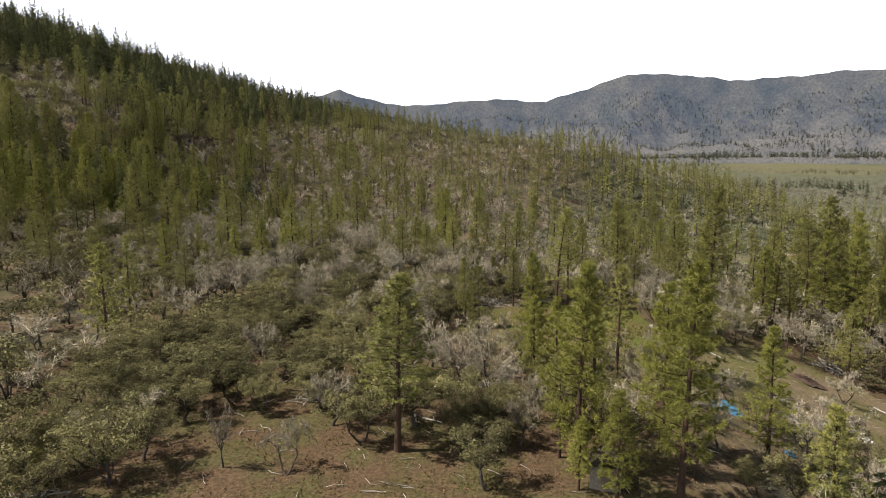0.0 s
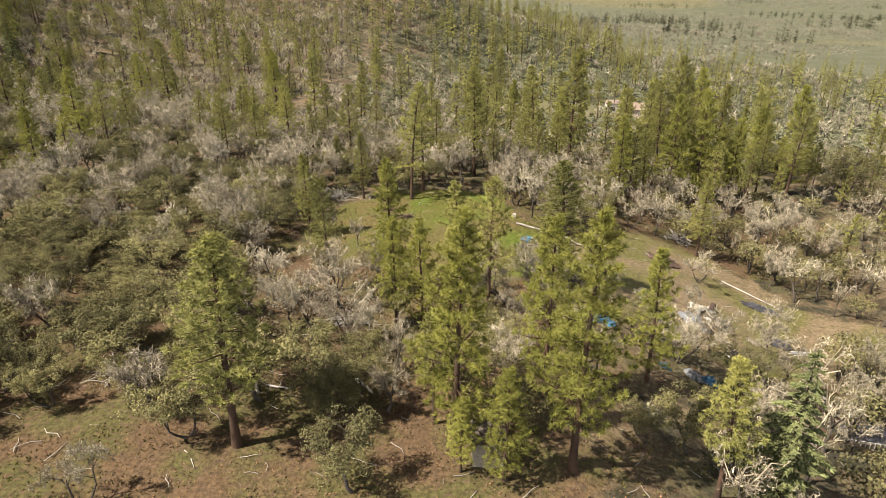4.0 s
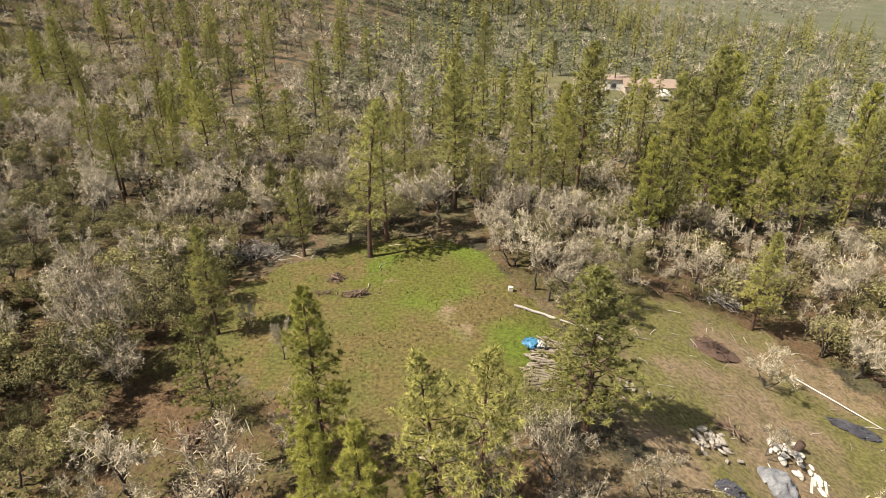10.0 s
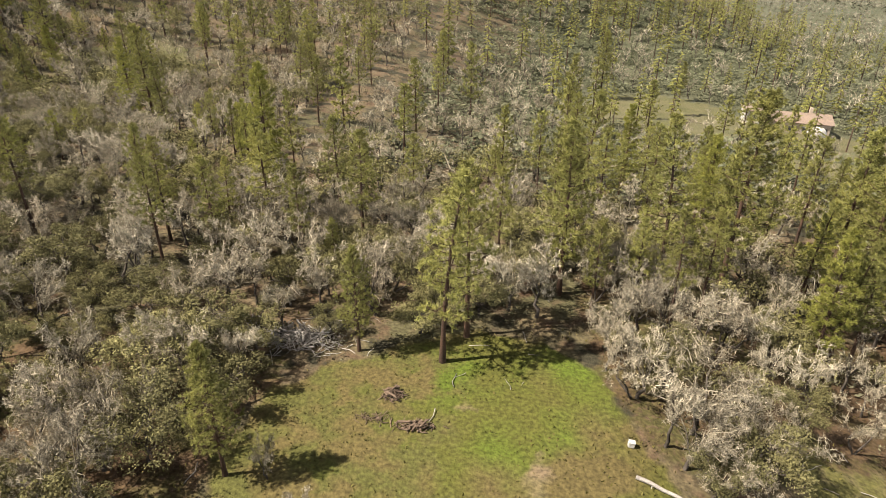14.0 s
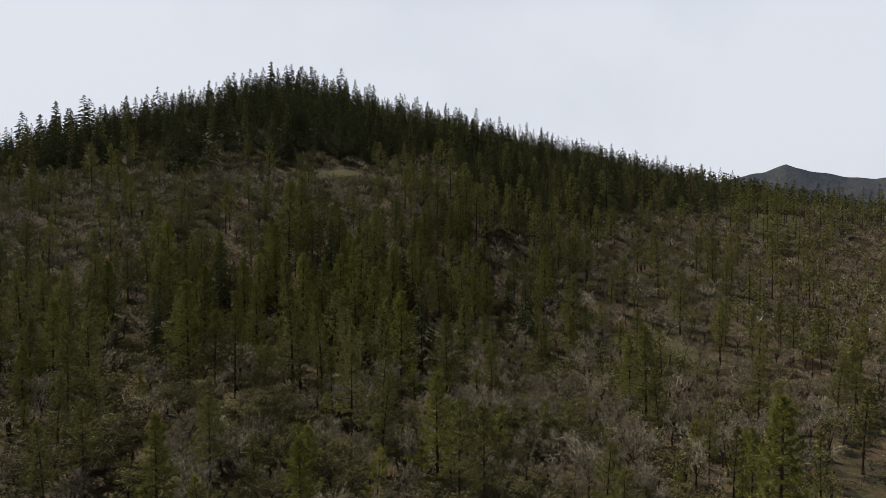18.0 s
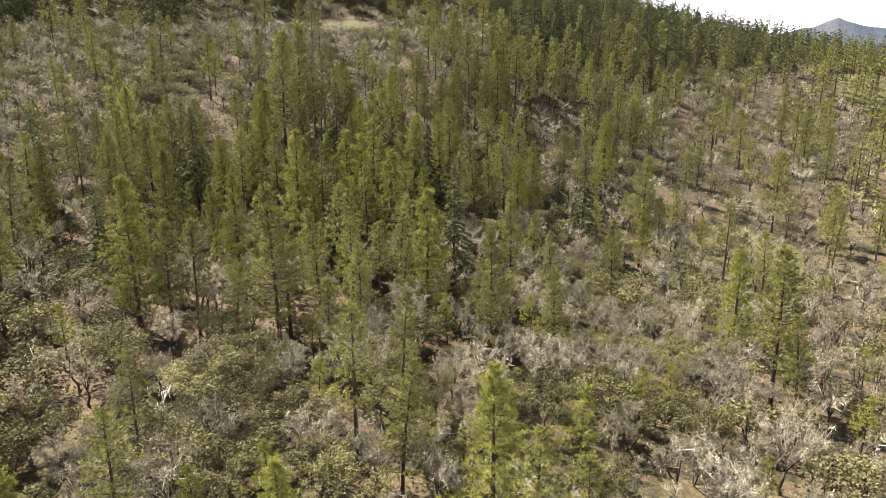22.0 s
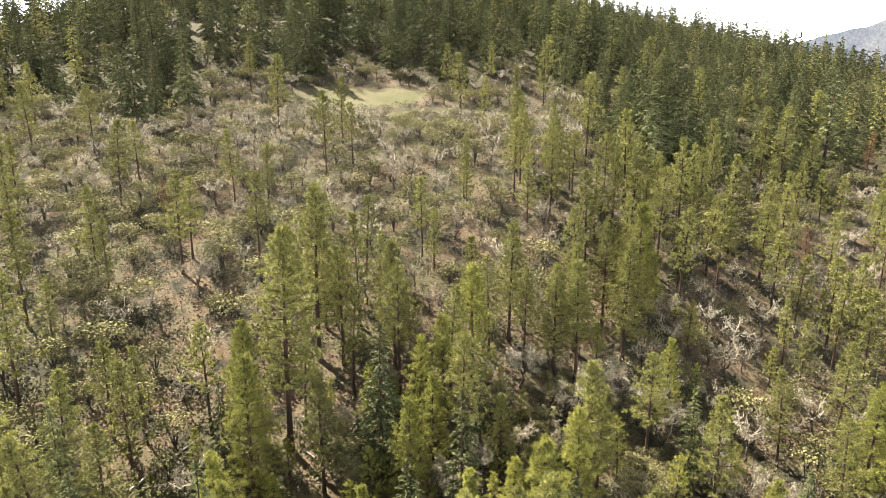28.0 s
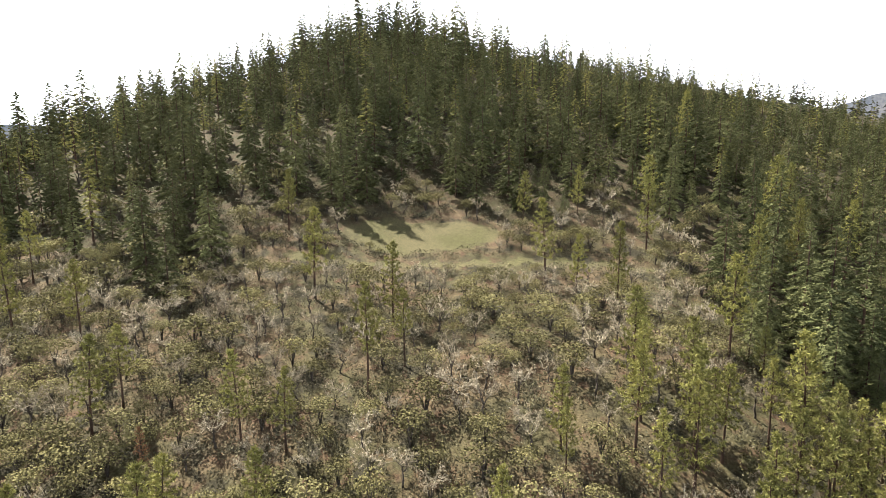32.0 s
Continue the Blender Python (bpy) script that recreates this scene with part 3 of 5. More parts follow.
    b = n.new("ShaderNodeBump")
    b.inputs["Strength"].default_value, b.inputs["Distance"].default_value = 0.8, 0.12
    l.new(noise_of(5.0, 6), b.inputs["Height"])
    l.new(b.outputs[0], bsdf.inputs["Normal"])
    return m


ground_mesh.materials.append(ground_material())
ground = tagged(new("ground", ground_mesh), "rolling ground of brown litter, dry grass and a green clearing", "ground", kind="structure")


# ---- far mountains ----
def mountain_range():
    """The hazy wooded mountains round the valley, far behind everything."""
    turns = np.radians(np.concatenate([np.linspace(-180, -50, 90, endpoint=False), np.linspace(-50, 60, 900, endpoint=False), np.linspace(60, 180, 91)]))
    r = np.concatenate([np.linspace(1900, 4200, 64), [4330, 4500]])
    R, A = np.meshgrid(r, turns, indexing="ij")
    v = np.stack([-np.sin(A) * R, np.cos(A) * R, mountain(-np.sin(A) * R, np.cos(A) * R)], -1)
    v[0, :, 2] -= 30
    v[-2:, :, 2] -= np.array([60, 200])[:, None]
    nn = len(turns)
    i, j = np.meshgrid(np.arange(nn - 1), np.arange(len(r) - 1))
    q = (j * nn + i).ravel()
    f = np.concatenate([np.stack([q, q + 1, q + nn + 1], 1), np.stack([q, q + nn + 1, q + nn], 1)])
    m = material("far_mountain", (0.05, 0.047, 0.038), 1.0, (0.026, 0.029, 0.025), 0.008, 0.1, patches=0.8, spec=0.0, swing=0.35)
    # the wooded folds are drawn out up the slope
    up = m.node_tree.nodes.new("ShaderNodeVectorMath")
    up.operation = "SCALE"
    up.inputs["Scale"].default_value = 3500.0
    bearing = m.node_tree.nodes.new("ShaderNodeVectorMath")
    bearing.operation = "NORMALIZE"
    m.node_tree.links.new(bearing.outputs[0], up.inputs[0])
    for link in list(m.node_tree.links):
        if link.from_socket.name == "Position":
            m.node_tree.links.new(up.outputs[0], link.to_socket)
    m.node_tree.links.new(m.node_tree.nodes["Geometry"].outputs["Position"], bearing.inputs[0])
    # a faint blue glow on the slopes stands in for haze in the air
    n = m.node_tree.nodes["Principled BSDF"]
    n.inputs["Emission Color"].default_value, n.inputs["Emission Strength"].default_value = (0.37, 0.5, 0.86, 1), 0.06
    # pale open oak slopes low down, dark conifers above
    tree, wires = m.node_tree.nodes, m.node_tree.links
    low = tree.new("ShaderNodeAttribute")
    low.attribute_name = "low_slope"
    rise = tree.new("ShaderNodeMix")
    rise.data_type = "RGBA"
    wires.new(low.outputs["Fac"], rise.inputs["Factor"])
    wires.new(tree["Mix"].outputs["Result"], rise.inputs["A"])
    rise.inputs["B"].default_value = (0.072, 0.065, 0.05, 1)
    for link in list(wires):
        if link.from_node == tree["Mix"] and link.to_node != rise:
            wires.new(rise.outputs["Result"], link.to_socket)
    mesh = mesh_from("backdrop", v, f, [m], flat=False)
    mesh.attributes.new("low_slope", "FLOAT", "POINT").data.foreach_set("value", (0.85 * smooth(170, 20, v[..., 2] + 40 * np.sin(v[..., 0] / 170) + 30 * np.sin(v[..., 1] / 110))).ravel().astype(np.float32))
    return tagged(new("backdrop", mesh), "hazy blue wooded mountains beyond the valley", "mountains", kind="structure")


mountain_range()


# ---- templates, built once ----
def template(name, shapes, bark, leaf, crown_name="crown"):
    """A tree of two parts kept as meshes: the wood and its crown."""
    (wv, wf), (gv, gf) = shapes
    return dict(name=name, wood=mesh_from("trunk", wv, wf, [bark], flat=False), crown=mesh_from(crown_name, gv, gf, [leaf]), tall=float(max(wv[:, 2].max(), gv[:, 2].max())))


def plant(kind, x, y, tall, label, category, group, turn=None, wide=1.0):
    """Sets one tree on the ground: an empty at its foot, a trunk and a crown."""
    s = tall / kind["tall"]
    root = new(kind["name"])
    root.matrix_basis = Matrix.LocRotScale((x, y, height(x, y) - 0.05), Euler((0, 0, rng.uniform(0, 6.28) if turn is None else turn)), (s * wide, s * wide, s))
    for name in ("wood", "crown"):
        ob = new("trunk" if name == "wood" else "crown", kind[name])
        ob.parent = root
    return tagged(root, label, category, group)


PINES = [template("pine_tree", pine(16, f, w, b, 12, 34, 0.38, bend=k, broad=0.16, bushy=0.45), PINE_BARK, NEEDLES) for f, w, b, k in ((0.22, 2.9, 84, 0.02), (0.32, 2.7, 72, 0.03), (0.2, 3.1, 88, 0.015))]
YOUNG = [template("young_pine_tree", pine(12, f, w, b, 14, 46, 0.34, bend=k, bushy=0.5, broad=0.1), PINE_BARK, NEEDLES_YOUNG) for f, w, b, k in ((0.12, 2.3, 66, 0.02), (0.2, 2.1, 60, 0.03), (0.1, 2.5, 70, 0.02))]
THIN = [template("slender_pine_tree", pine(14, f, w * 1.15, b, 10, 26, 0.42, bend=k, broad=0.14, bushy=0.4), PINE_BARK, NEEDLES) for f, w, b, k in ((0.34, 2.3, 46, 0.03), (0.26, 2.2, 52, 0.04), (0.4, 2.4, 42, 0.03))]
SMALL = [template("young_pine_tree", pine(9, f, w * 1.15, b, 10, 24, 0.36, bend=k, broad=0.14, bushy=0.4), PINE_BARK, NEEDLES_YOUNG) for f, w, b, k in ((0.2, 1.8, 36, 0.03), (0.3, 1.6, 32, 0.03))]
OAKS = [template("bare_oak_tree", oak(7, w, f, 8, 8, 9, stems=q), OAK_BARK, LICHEN_TWIGS) for w, f, q in ((3.5, 5, 1), (3.7, 3, 2), (3.1, 5, 1), (4.0, 6, 1), (2.9, 3, 2), (3.4, 4, 1))]
GREENS = [template("evergreen_oak_tree", oak(6, w, f, 7, 0, 0, leaves=6400, leaf=0.17, stems=q), OAK_BARK, GREEN_LEAVES) for w, f, q in ((3.2, 5, 1), (3.6, 4, 2), (2.8, 3, 2), (3.0, 4, 1))]
FIRS = [template("fir_tree", fir(15, w, 110, 90, 0.46, start=k), PINE_BARK, FIR_NEEDLES) for w, k in ((2.9, 0.1), (2.5, 0.16), (3.3, 0.07))]

taken = []


def free(x, y, gap):
    return all((x - a) ** 2 + (y - b) ** 2 > gap * gap for a, b in taken)


PINE_LABEL = "tall ponderosa pine with open green crown and brown trunk"
YOUNG_LABEL = "young bushy pine with yellow-green needle tufts"
THIN_LABEL = "slender pine with sparse crown above the oak scrub"
OAK_LABEL = "leafless gray oak hung with pale lichen on brown ground"
GREEN_LABEL = "low evergreen oak with a rounded olive-green crown"
FIR_LABEL = "dark green conical fir on the wooded hillside"


def pine_at(x, y, tall, turn=0.0, wide=1.0):
    taken.append((x, y))
    return plant(PINES[len(taken) % 3], x, y, tall, PINE_LABEL, "pine tree", "pines", turn, wide)


def young_at(x, y, tall, turn=0.0, wide=1.0):
    taken.append((x, y))
    return plant(YOUNG[len(taken) % 3], x, y, tall, YOUNG_LABEL, "pine tree", "young pines", turn, wide)


def thin_at(x, y, tall, turn=0.0, wide=1.0):
    taken.append((x, y))
    return plant(THIN[len(taken) % 3], x, y, tall, THIN_LABEL, "pine tree", "slender pines", turn, wide)


pine_at(-14.4, 46.9, 15.2, 0.0, 1.4)
thin_at(-12.5, 69.1, 11.9, 1.7)
pine_at(-17.7, 83.8, 10.2, 3.4)
young_at(-6.3, 68.9, 13.8, 5.1)
young_at(-3.1, 62.7, 10.5, 0.5)
young_at(-0.1, 47.6, 16.8, 2.2)
thin_at(0.6, 64.8, 13.2, 3.9)
thin_at(2.7, 63.6, 13.8, 5.6)
young_at(6.4, 53.2, 14.6, 1.0)
young_at(7.2, 45.5, 17.8, 2.7)
pine_at(10.7, 73.2, 13.1, 4.4, 1.5)
young_at(15.3, 57.2, 12.1, 6.1)
pine_at(16.6, 45.5, 10.8, 1.6, 1.2)
taken.append((20.9, 46.2))
plant(FIRS[0], 20.9, 46.2, 12.4, "bushy dark green conifer beside bare oaks", "fir tree", "firs", 3.3, 1.1)
pine_at(-13.2, 97.6, 9.8, 5.0)
thin_at(-6.4, 97.4, 16.4, 0.4)
thin_at(-5.0, 101.2, 15.8, 2.1)
pine_at(2.6, 109.5, 17.1, 3.8)
pine_at(18.2, 114.7, 21.6, 5.5)
thin_at(13.8, 140.8, 10.9, 0.9)
thin_at(31.3, 132.1, 15.7, 2.6)
pine_at(35.2, 130.1, 18.6, 4.3)
pine_at(39.1, 126.6, 23.6, 6.0)
pine_at(15.0, 238.5, 18.9, 1.4)
pine_at(37.1, 241.6, 11.3, 3.1)
thin_at(-14.5, 124.7, 10.6, 4.8)
young_at(-37.7, 129.2, 6.6, 0.2)
thin_at(-20.9, 126.6, 8.0, 1.9)
thin_at(-5.7, 133.2, 7.9, 3.6)
pine_at(-18.6, 108.1, 6.8, 5.3)
pine_at(-149.5, 128.7, 26.0, 0.8)
pine_at(-160.0, 136.0, 23.2, 2.5)
pine_at(-153.9, 143.8, 17.6, 4.2)
pine_at(-151.3, 159.6, 17.1, 5.9)
pine_at(-142.4, 171.9, 17.1, 1.3)
young_at(-0.7, 62.7, 6.9, 3.0)
young_at(-5.4, 62.7, 10.4, 4.7)
pine_at(33.2, 94.3, 11.7, 0.1)


# ---- rounded evergreen oaks, a bleached dead oak and rust-brown dead pines on the lower slope ----
RUST_NEEDLES = material("dead_needles", (0.17, 0.092, 0.05), 0.85, (0.11, 0.066, 0.04), 0.2, 1.5, through_light=0.12, island=0.25, spec=0.05, swing=0.3)
BLEACHED = material("bleached_limbs", (0.46, 0.44, 0.41), 0.85, (0.3, 0.28, 0.26), 1.5, 9, bump=0.01, island=0.2, spec=0.15)
DEAD_PINE = template("dead_pine_tree", pine(10, 0.25, 1.7, 40, 8, 14, 0.36, bend=0.03, broad=0.14), PINE_BARK, RUST_NEEDLES)
DEAD_OAK = template("dead_oak_tree", oak(4, 2.2, 4, 5, 0, 0, fat=1.6), BLEACHED, BLEACHED, "limbs")
for x, y, tall, wide, k in ((-77.7, 81.1, 5.6, 1.3, 0), (-77.6, 75.0, 5.4, 1.25, 1), (-83.5, 84.0, 5.2, 1.2, 3), (-90.7, 91.9, 6.2, 1.2, 2), (-81.6, 97.0, 6.0, 1.3, 0), (-73.8, 91.0, 5.0, 1.35, 1), (-88.0, 79.5, 5.6, 1.2, 3), (-70.5, 84.0, 4.8, 1.3, 2), (-252.8, 118.8, 7.5, 1.1, 0), (-181.5, 110.8, 7.0, 1.0, 3)):
    taken.append((x, y))
    plant(GREENS[k], x, y, tall, "broad evergreen oak with a domed yellow-olive crown", "oak tree", "evergreen oaks", k * 1.3, wide)
for x, y, tall in ((-54.5, 91.8, 11.2), (-42.2, 139.4, 8.2), (-62.4, 96.1, 8.5), (-44.9, 143.1, 6.8)):
    young_at(x, y, tall, x, 1.15)
for x, y, tall in ((-144.8, 217.8, 9.0), (-166.2, 280.2, 12.0), (-199.5, 124.3, 7.0), (-168.3, 143.2, 8.0), (-98.0, 131.0, 6.5)):
    taken.append((x, y))
    plant(DEAD_PINE, x, y, tall, "dead young pine with rust-brown needles", "pine tree", "dead pines", x)
taken.append((-82.0, 92.6))
plant(DEAD_OAK, -82.0, 92.6, 3.8, "bleached white dead oak with bare forked limbs", "oak tree", "", 0.6)


# ---- scattered trees near the flight: single things ----
def below_shelf(x, y):
    """Just downhill of the grass shelf and its track only low growth stands."""
    return -275 < x < -185 and 130 < y < 235 and max(float(hill_meadow(x - 0.89 * k, y + 0.45 * k)) for k in (2.5, 5.0, 7.5)) > 0.3


def open_ground(x, y):
    return float(clearing(x, y)) > 0.05 or float(yard(x, y)) > 0.3 or float(hill_meadow(x, y)) > 0.3


near = random.Random(3)
counts = dict(oak=0, green=0, pine=0, fir=0, thin=0, small=0)
overflow = dict(oak=[], green=[], pine=[])


def stand(x, y):
    """Where pines stand thick on the lower slope."""
    return max(math.exp(-((x + 132) ** 2 / 34 ** 2 + (y - 128) ** 2 / 44 ** 2)), math.exp(-((x + 158) ** 2 / 20 ** 2 + (y - 192) ** 2 / 28 ** 2)))


def scatter_near():
    # the belt of tall pines behind the clearing
    for k in range(400):
        x, y = near.uniform(4, 66), near.uniform(106, 146)
        if counts["pine"] < 40 and free(x, y, 4.2) and abs(x - 0.5 - 0.34 * (y - 50)) > 4.5 and y > 106 + max(0, x - 30) * 0.4:
            counts["pine"] += 1
            taken.append((x, y))
            k2 = near.random()
            plant((PINES if k2 < 0.3 else YOUNG if k2 < 0.6 else THIN)[near.randrange(3)], x, y, near.uniform(9, 20), PINE_LABEL if k2 < 0.6 else THIN_LABEL, "pine tree", "pines" if k2 < 0.6 else "slender pines")
    # bare oaks between the clearing and that belt
    for k in range(260):
        x, y = near.uniform(6, 54), near.uniform(92, 112)
        if free(x, y, 4.7) and not open_ground(x, y) and math.hypot(x - 32, y - 98.6) > 3:
            counts["oak"] += 1
            taken.append((x, y))
            plant(OAKS[near.randrange(6)], x, y, near.uniform(4.8, 7.2), OAK_LABEL, "oak tree", "bare oaks", wide=near.uniform(0.62, 0.85))
    # strips of the plan along the way: first the bench and clearing, then the lower slope
    spots = []
    for x0, x1, y0, y1, tries, gap in ((-48, 52, 24, 128, 6000, 2.5), (-152, -45, 66, 190, 8000, 2.75)):
        for k in range(tries):
            x, y = near.uniform(x0, x1), near.uniform(y0, y1)
            if open_ground(x, y) or (-20.5 < x < -12 and 74 < y < 97) or (-33 < x < 16 and y < 50) or (-12 < x < 15 and 50 <= y < 76 and near.random() < 0.93) or math.hypot((x + 18.5) / 4.5, (y - 73) / 3.5) < 1:
                continue
            if (-37 < x <= -12 and 50 <= y < 71 and near.random() < 0.8) or (x > 10 and y < 72 and near.random() < 0.85) or (x > 7 and 82 < y < 106 and near.random() < 0.6) or not free(x, y, gap):
                continue
            taken.append((x, y))
            spots.append((x, y))

    # the trees along the middle line of the strips are single things, the rest are joined
    def off_line(p):
        return min(math.hypot(p[0] - a, p[1] - b) for a, b in ((-20, 55), (0, 70), (-5, 95), (-25, 92), (-60, 105), (-80, 118), (-105, 128), (-125, 140)))

    for x, y in sorted(spots, key=off_line):
        u, thick = near.random(), stand(x, y)
        if u < (0.1 + 0.68 * thick if x < -52 else 0.13 if y > 104 else 0.0):
            kind = near.random()
            tall = near.uniform(9, 14) + 5.0 * thick
            if kind < 0.16 * thick and counts["fir"] < 150:
                counts["fir"] += 1
                plant(FIRS[near.randrange(3)], x, y, near.uniform(10, 18), FIR_LABEL, "fir tree", "firs", wide=near.uniform(0.75, 1.0))
            elif kind < 0.6 * thick + 0.05 and counts["pine"] < 200:
                counts["pine"] += 1
                plant((PINES if near.random() < 0.35 else YOUNG)[near.randrange(3)], x, y, near.uniform(10, 18), PINE_LABEL, "pine tree", "pines")
            elif kind < 0.66 and counts["thin"] < 270:
                counts["thin"] += 1
                plant(THIN[near.randrange(3)], x, y, tall, THIN_LABEL, "pine tree", "slender pines")
            elif counts["small"] < 250:
                counts["small"] += 1
                plant(SMALL[near.randrange(2)], x, y, near.uniform(4, 9), YOUNG_LABEL, "pine tree", "young pines")
            else:
                overflow["pine"].append((x, y, tall, 1.0, near.uniform(0, 6.28)))
        elif near.random() < (0.94 if -49 < x < -24 and y < 72 else 0.62 if x < -62 and y < 125 else 0.6 if y < 76 else 0.48):
            if counts["green"] < 280:
                counts["green"] += 1
                plant(GREENS[near.randrange(4)], x, y, near.uniform(3.0, 5.8), GREEN_LABEL, "oak tree", "evergreen oaks", wide=near.uniform(0.9, 1.3))
            else:
                overflow["green"].append((x, y, near.uniform(3.2, 5.4), near.uniform(0.9, 1.2), near.uniform(0, 6.28)))
        elif counts["oak"] < 295:
            counts["oak"] += 1
            plant(OAKS[near.randrange(6)], x, y, near.uniform(4.6, 7.8), OAK_LABEL, "oak tree", "bare oaks", wide=near.uniform(0.66, 0.92))
        else:
            overflow["oak"].append((x, y, near.uniform(4.5, 7.2), near.uniform(0.7, 0.95), near.uniform(0, 6.28)))


scatter_near()


# ---- farther woods: many trees joined ----
def woods(name, shapes, mats, places, label, category):
    """Joins many trees, each a turned and scaled copy of one of the shapes, into one mesh."""
    vs, fs, ms, tones, k = [], [], [], [], 0
    own = random.Random(len(places))
    for n, (x, y, tall, wide, turn) in enumerate(places):
        (wv, wf), (gv, gf) = shapes[n % len(shapes)]
        s = tall / float(max(wv[:, 2].max(), gv[:, 2].max()))
        c, d = math.cos(turn) * s * wide, math.sin(turn) * s * wide
        z = max(height(x, y), float(mountain(x, y))) if 3.6e6 > x * x + y * y > 1.9e6 else height(x, y) if x * x + y * y < 3.6e6 else float(mountain(x, y)) - 1
        tones.append(np.full(len(wf) + len(gf), own.random()))
        for mi, (v, f) in enumerate(((wv, wf), (gv, gf))):
            vs.append(np.stack([v[:, 0] * c - v[:, 1] * d + x, v[:, 0] * d + v[:, 1] * c + y, v[:, 2] * s + z], 1))
            fs.append(f + k)
            ms.append(np.full(len(f), mi))
            k += len(v)
    ob = new(name, mesh_from(name, np.concatenate(vs), np.concatenate(fs), mats, np.concatenate(ms)))
    ob.data.attributes.new("tone", "FLOAT", "FACE").data.foreach_set("value", np.concatenate(tones).astype(np.float32))
    return tagged(ob, label, category, kind="stuff")


MID_PINE = [fir(15, w, n, 24, 0.72, sides=3, start=k) for w, n, k in ((2.3, 36, 0.22), (2.0, 32, 0.32), (2.5, 38, 0.16), (1.9, 30, 0.38))]
CLOSE_PINE = [pine(14, f, w * 1.2, n, 8, 10, 0.56, bend=k, broad=0.3, sides=5) for f, w, n, k in ((0.3, 2.3, 38, 0.03), (0.22, 2.1, 42, 0.03), (0.38, 2.2, 34, 0.04))]
CLOSE_FIR = [fir(17, w, 110, 80, 0.5, sides=4, start=k) for w, k in ((4.0, 0.06), (3.4, 0.08), (4.3, 0.05), (3.2, 0.1))]
MID_FIR = [fir(17, w, 76, 46, 0.8, sides=3, start=0.06) for w in (3.9, 3.3, 4.3, 3.6)]
CLOSE_OAK = [oak(6, w, f, 5, 7, 5, fat=1.15, solid=False) for w, f in ((2.8, 4), (3.2, 5), (2.4, 4), (3.0, 4))]
CLOSE_GREEN = [dome(5, w, n, 640, 0.28) for w, n in ((2.8, 15), (3.2, 18), (2.5, 12))]
MID_OAK = [oak(6, w, 4, 4, 3, 2, fat=1.85, solid=False) for w in (2.7, 3.1, 2.4)]
MID_GREEN = [dome(5, w, n, 110, 0.65) for w, n in ((2.8, 7), (3.2, 9), (2.5, 6))]
TOP_FIR = [fir(17, w, 52, 26, 1.15, sides=3, start=0.06) for w in (3.9, 3.4, 4.3)]
FAR_FIR = [fir(17, w, 12, 4, 3.6, sides=3) for w in (3.0, 2.6)]


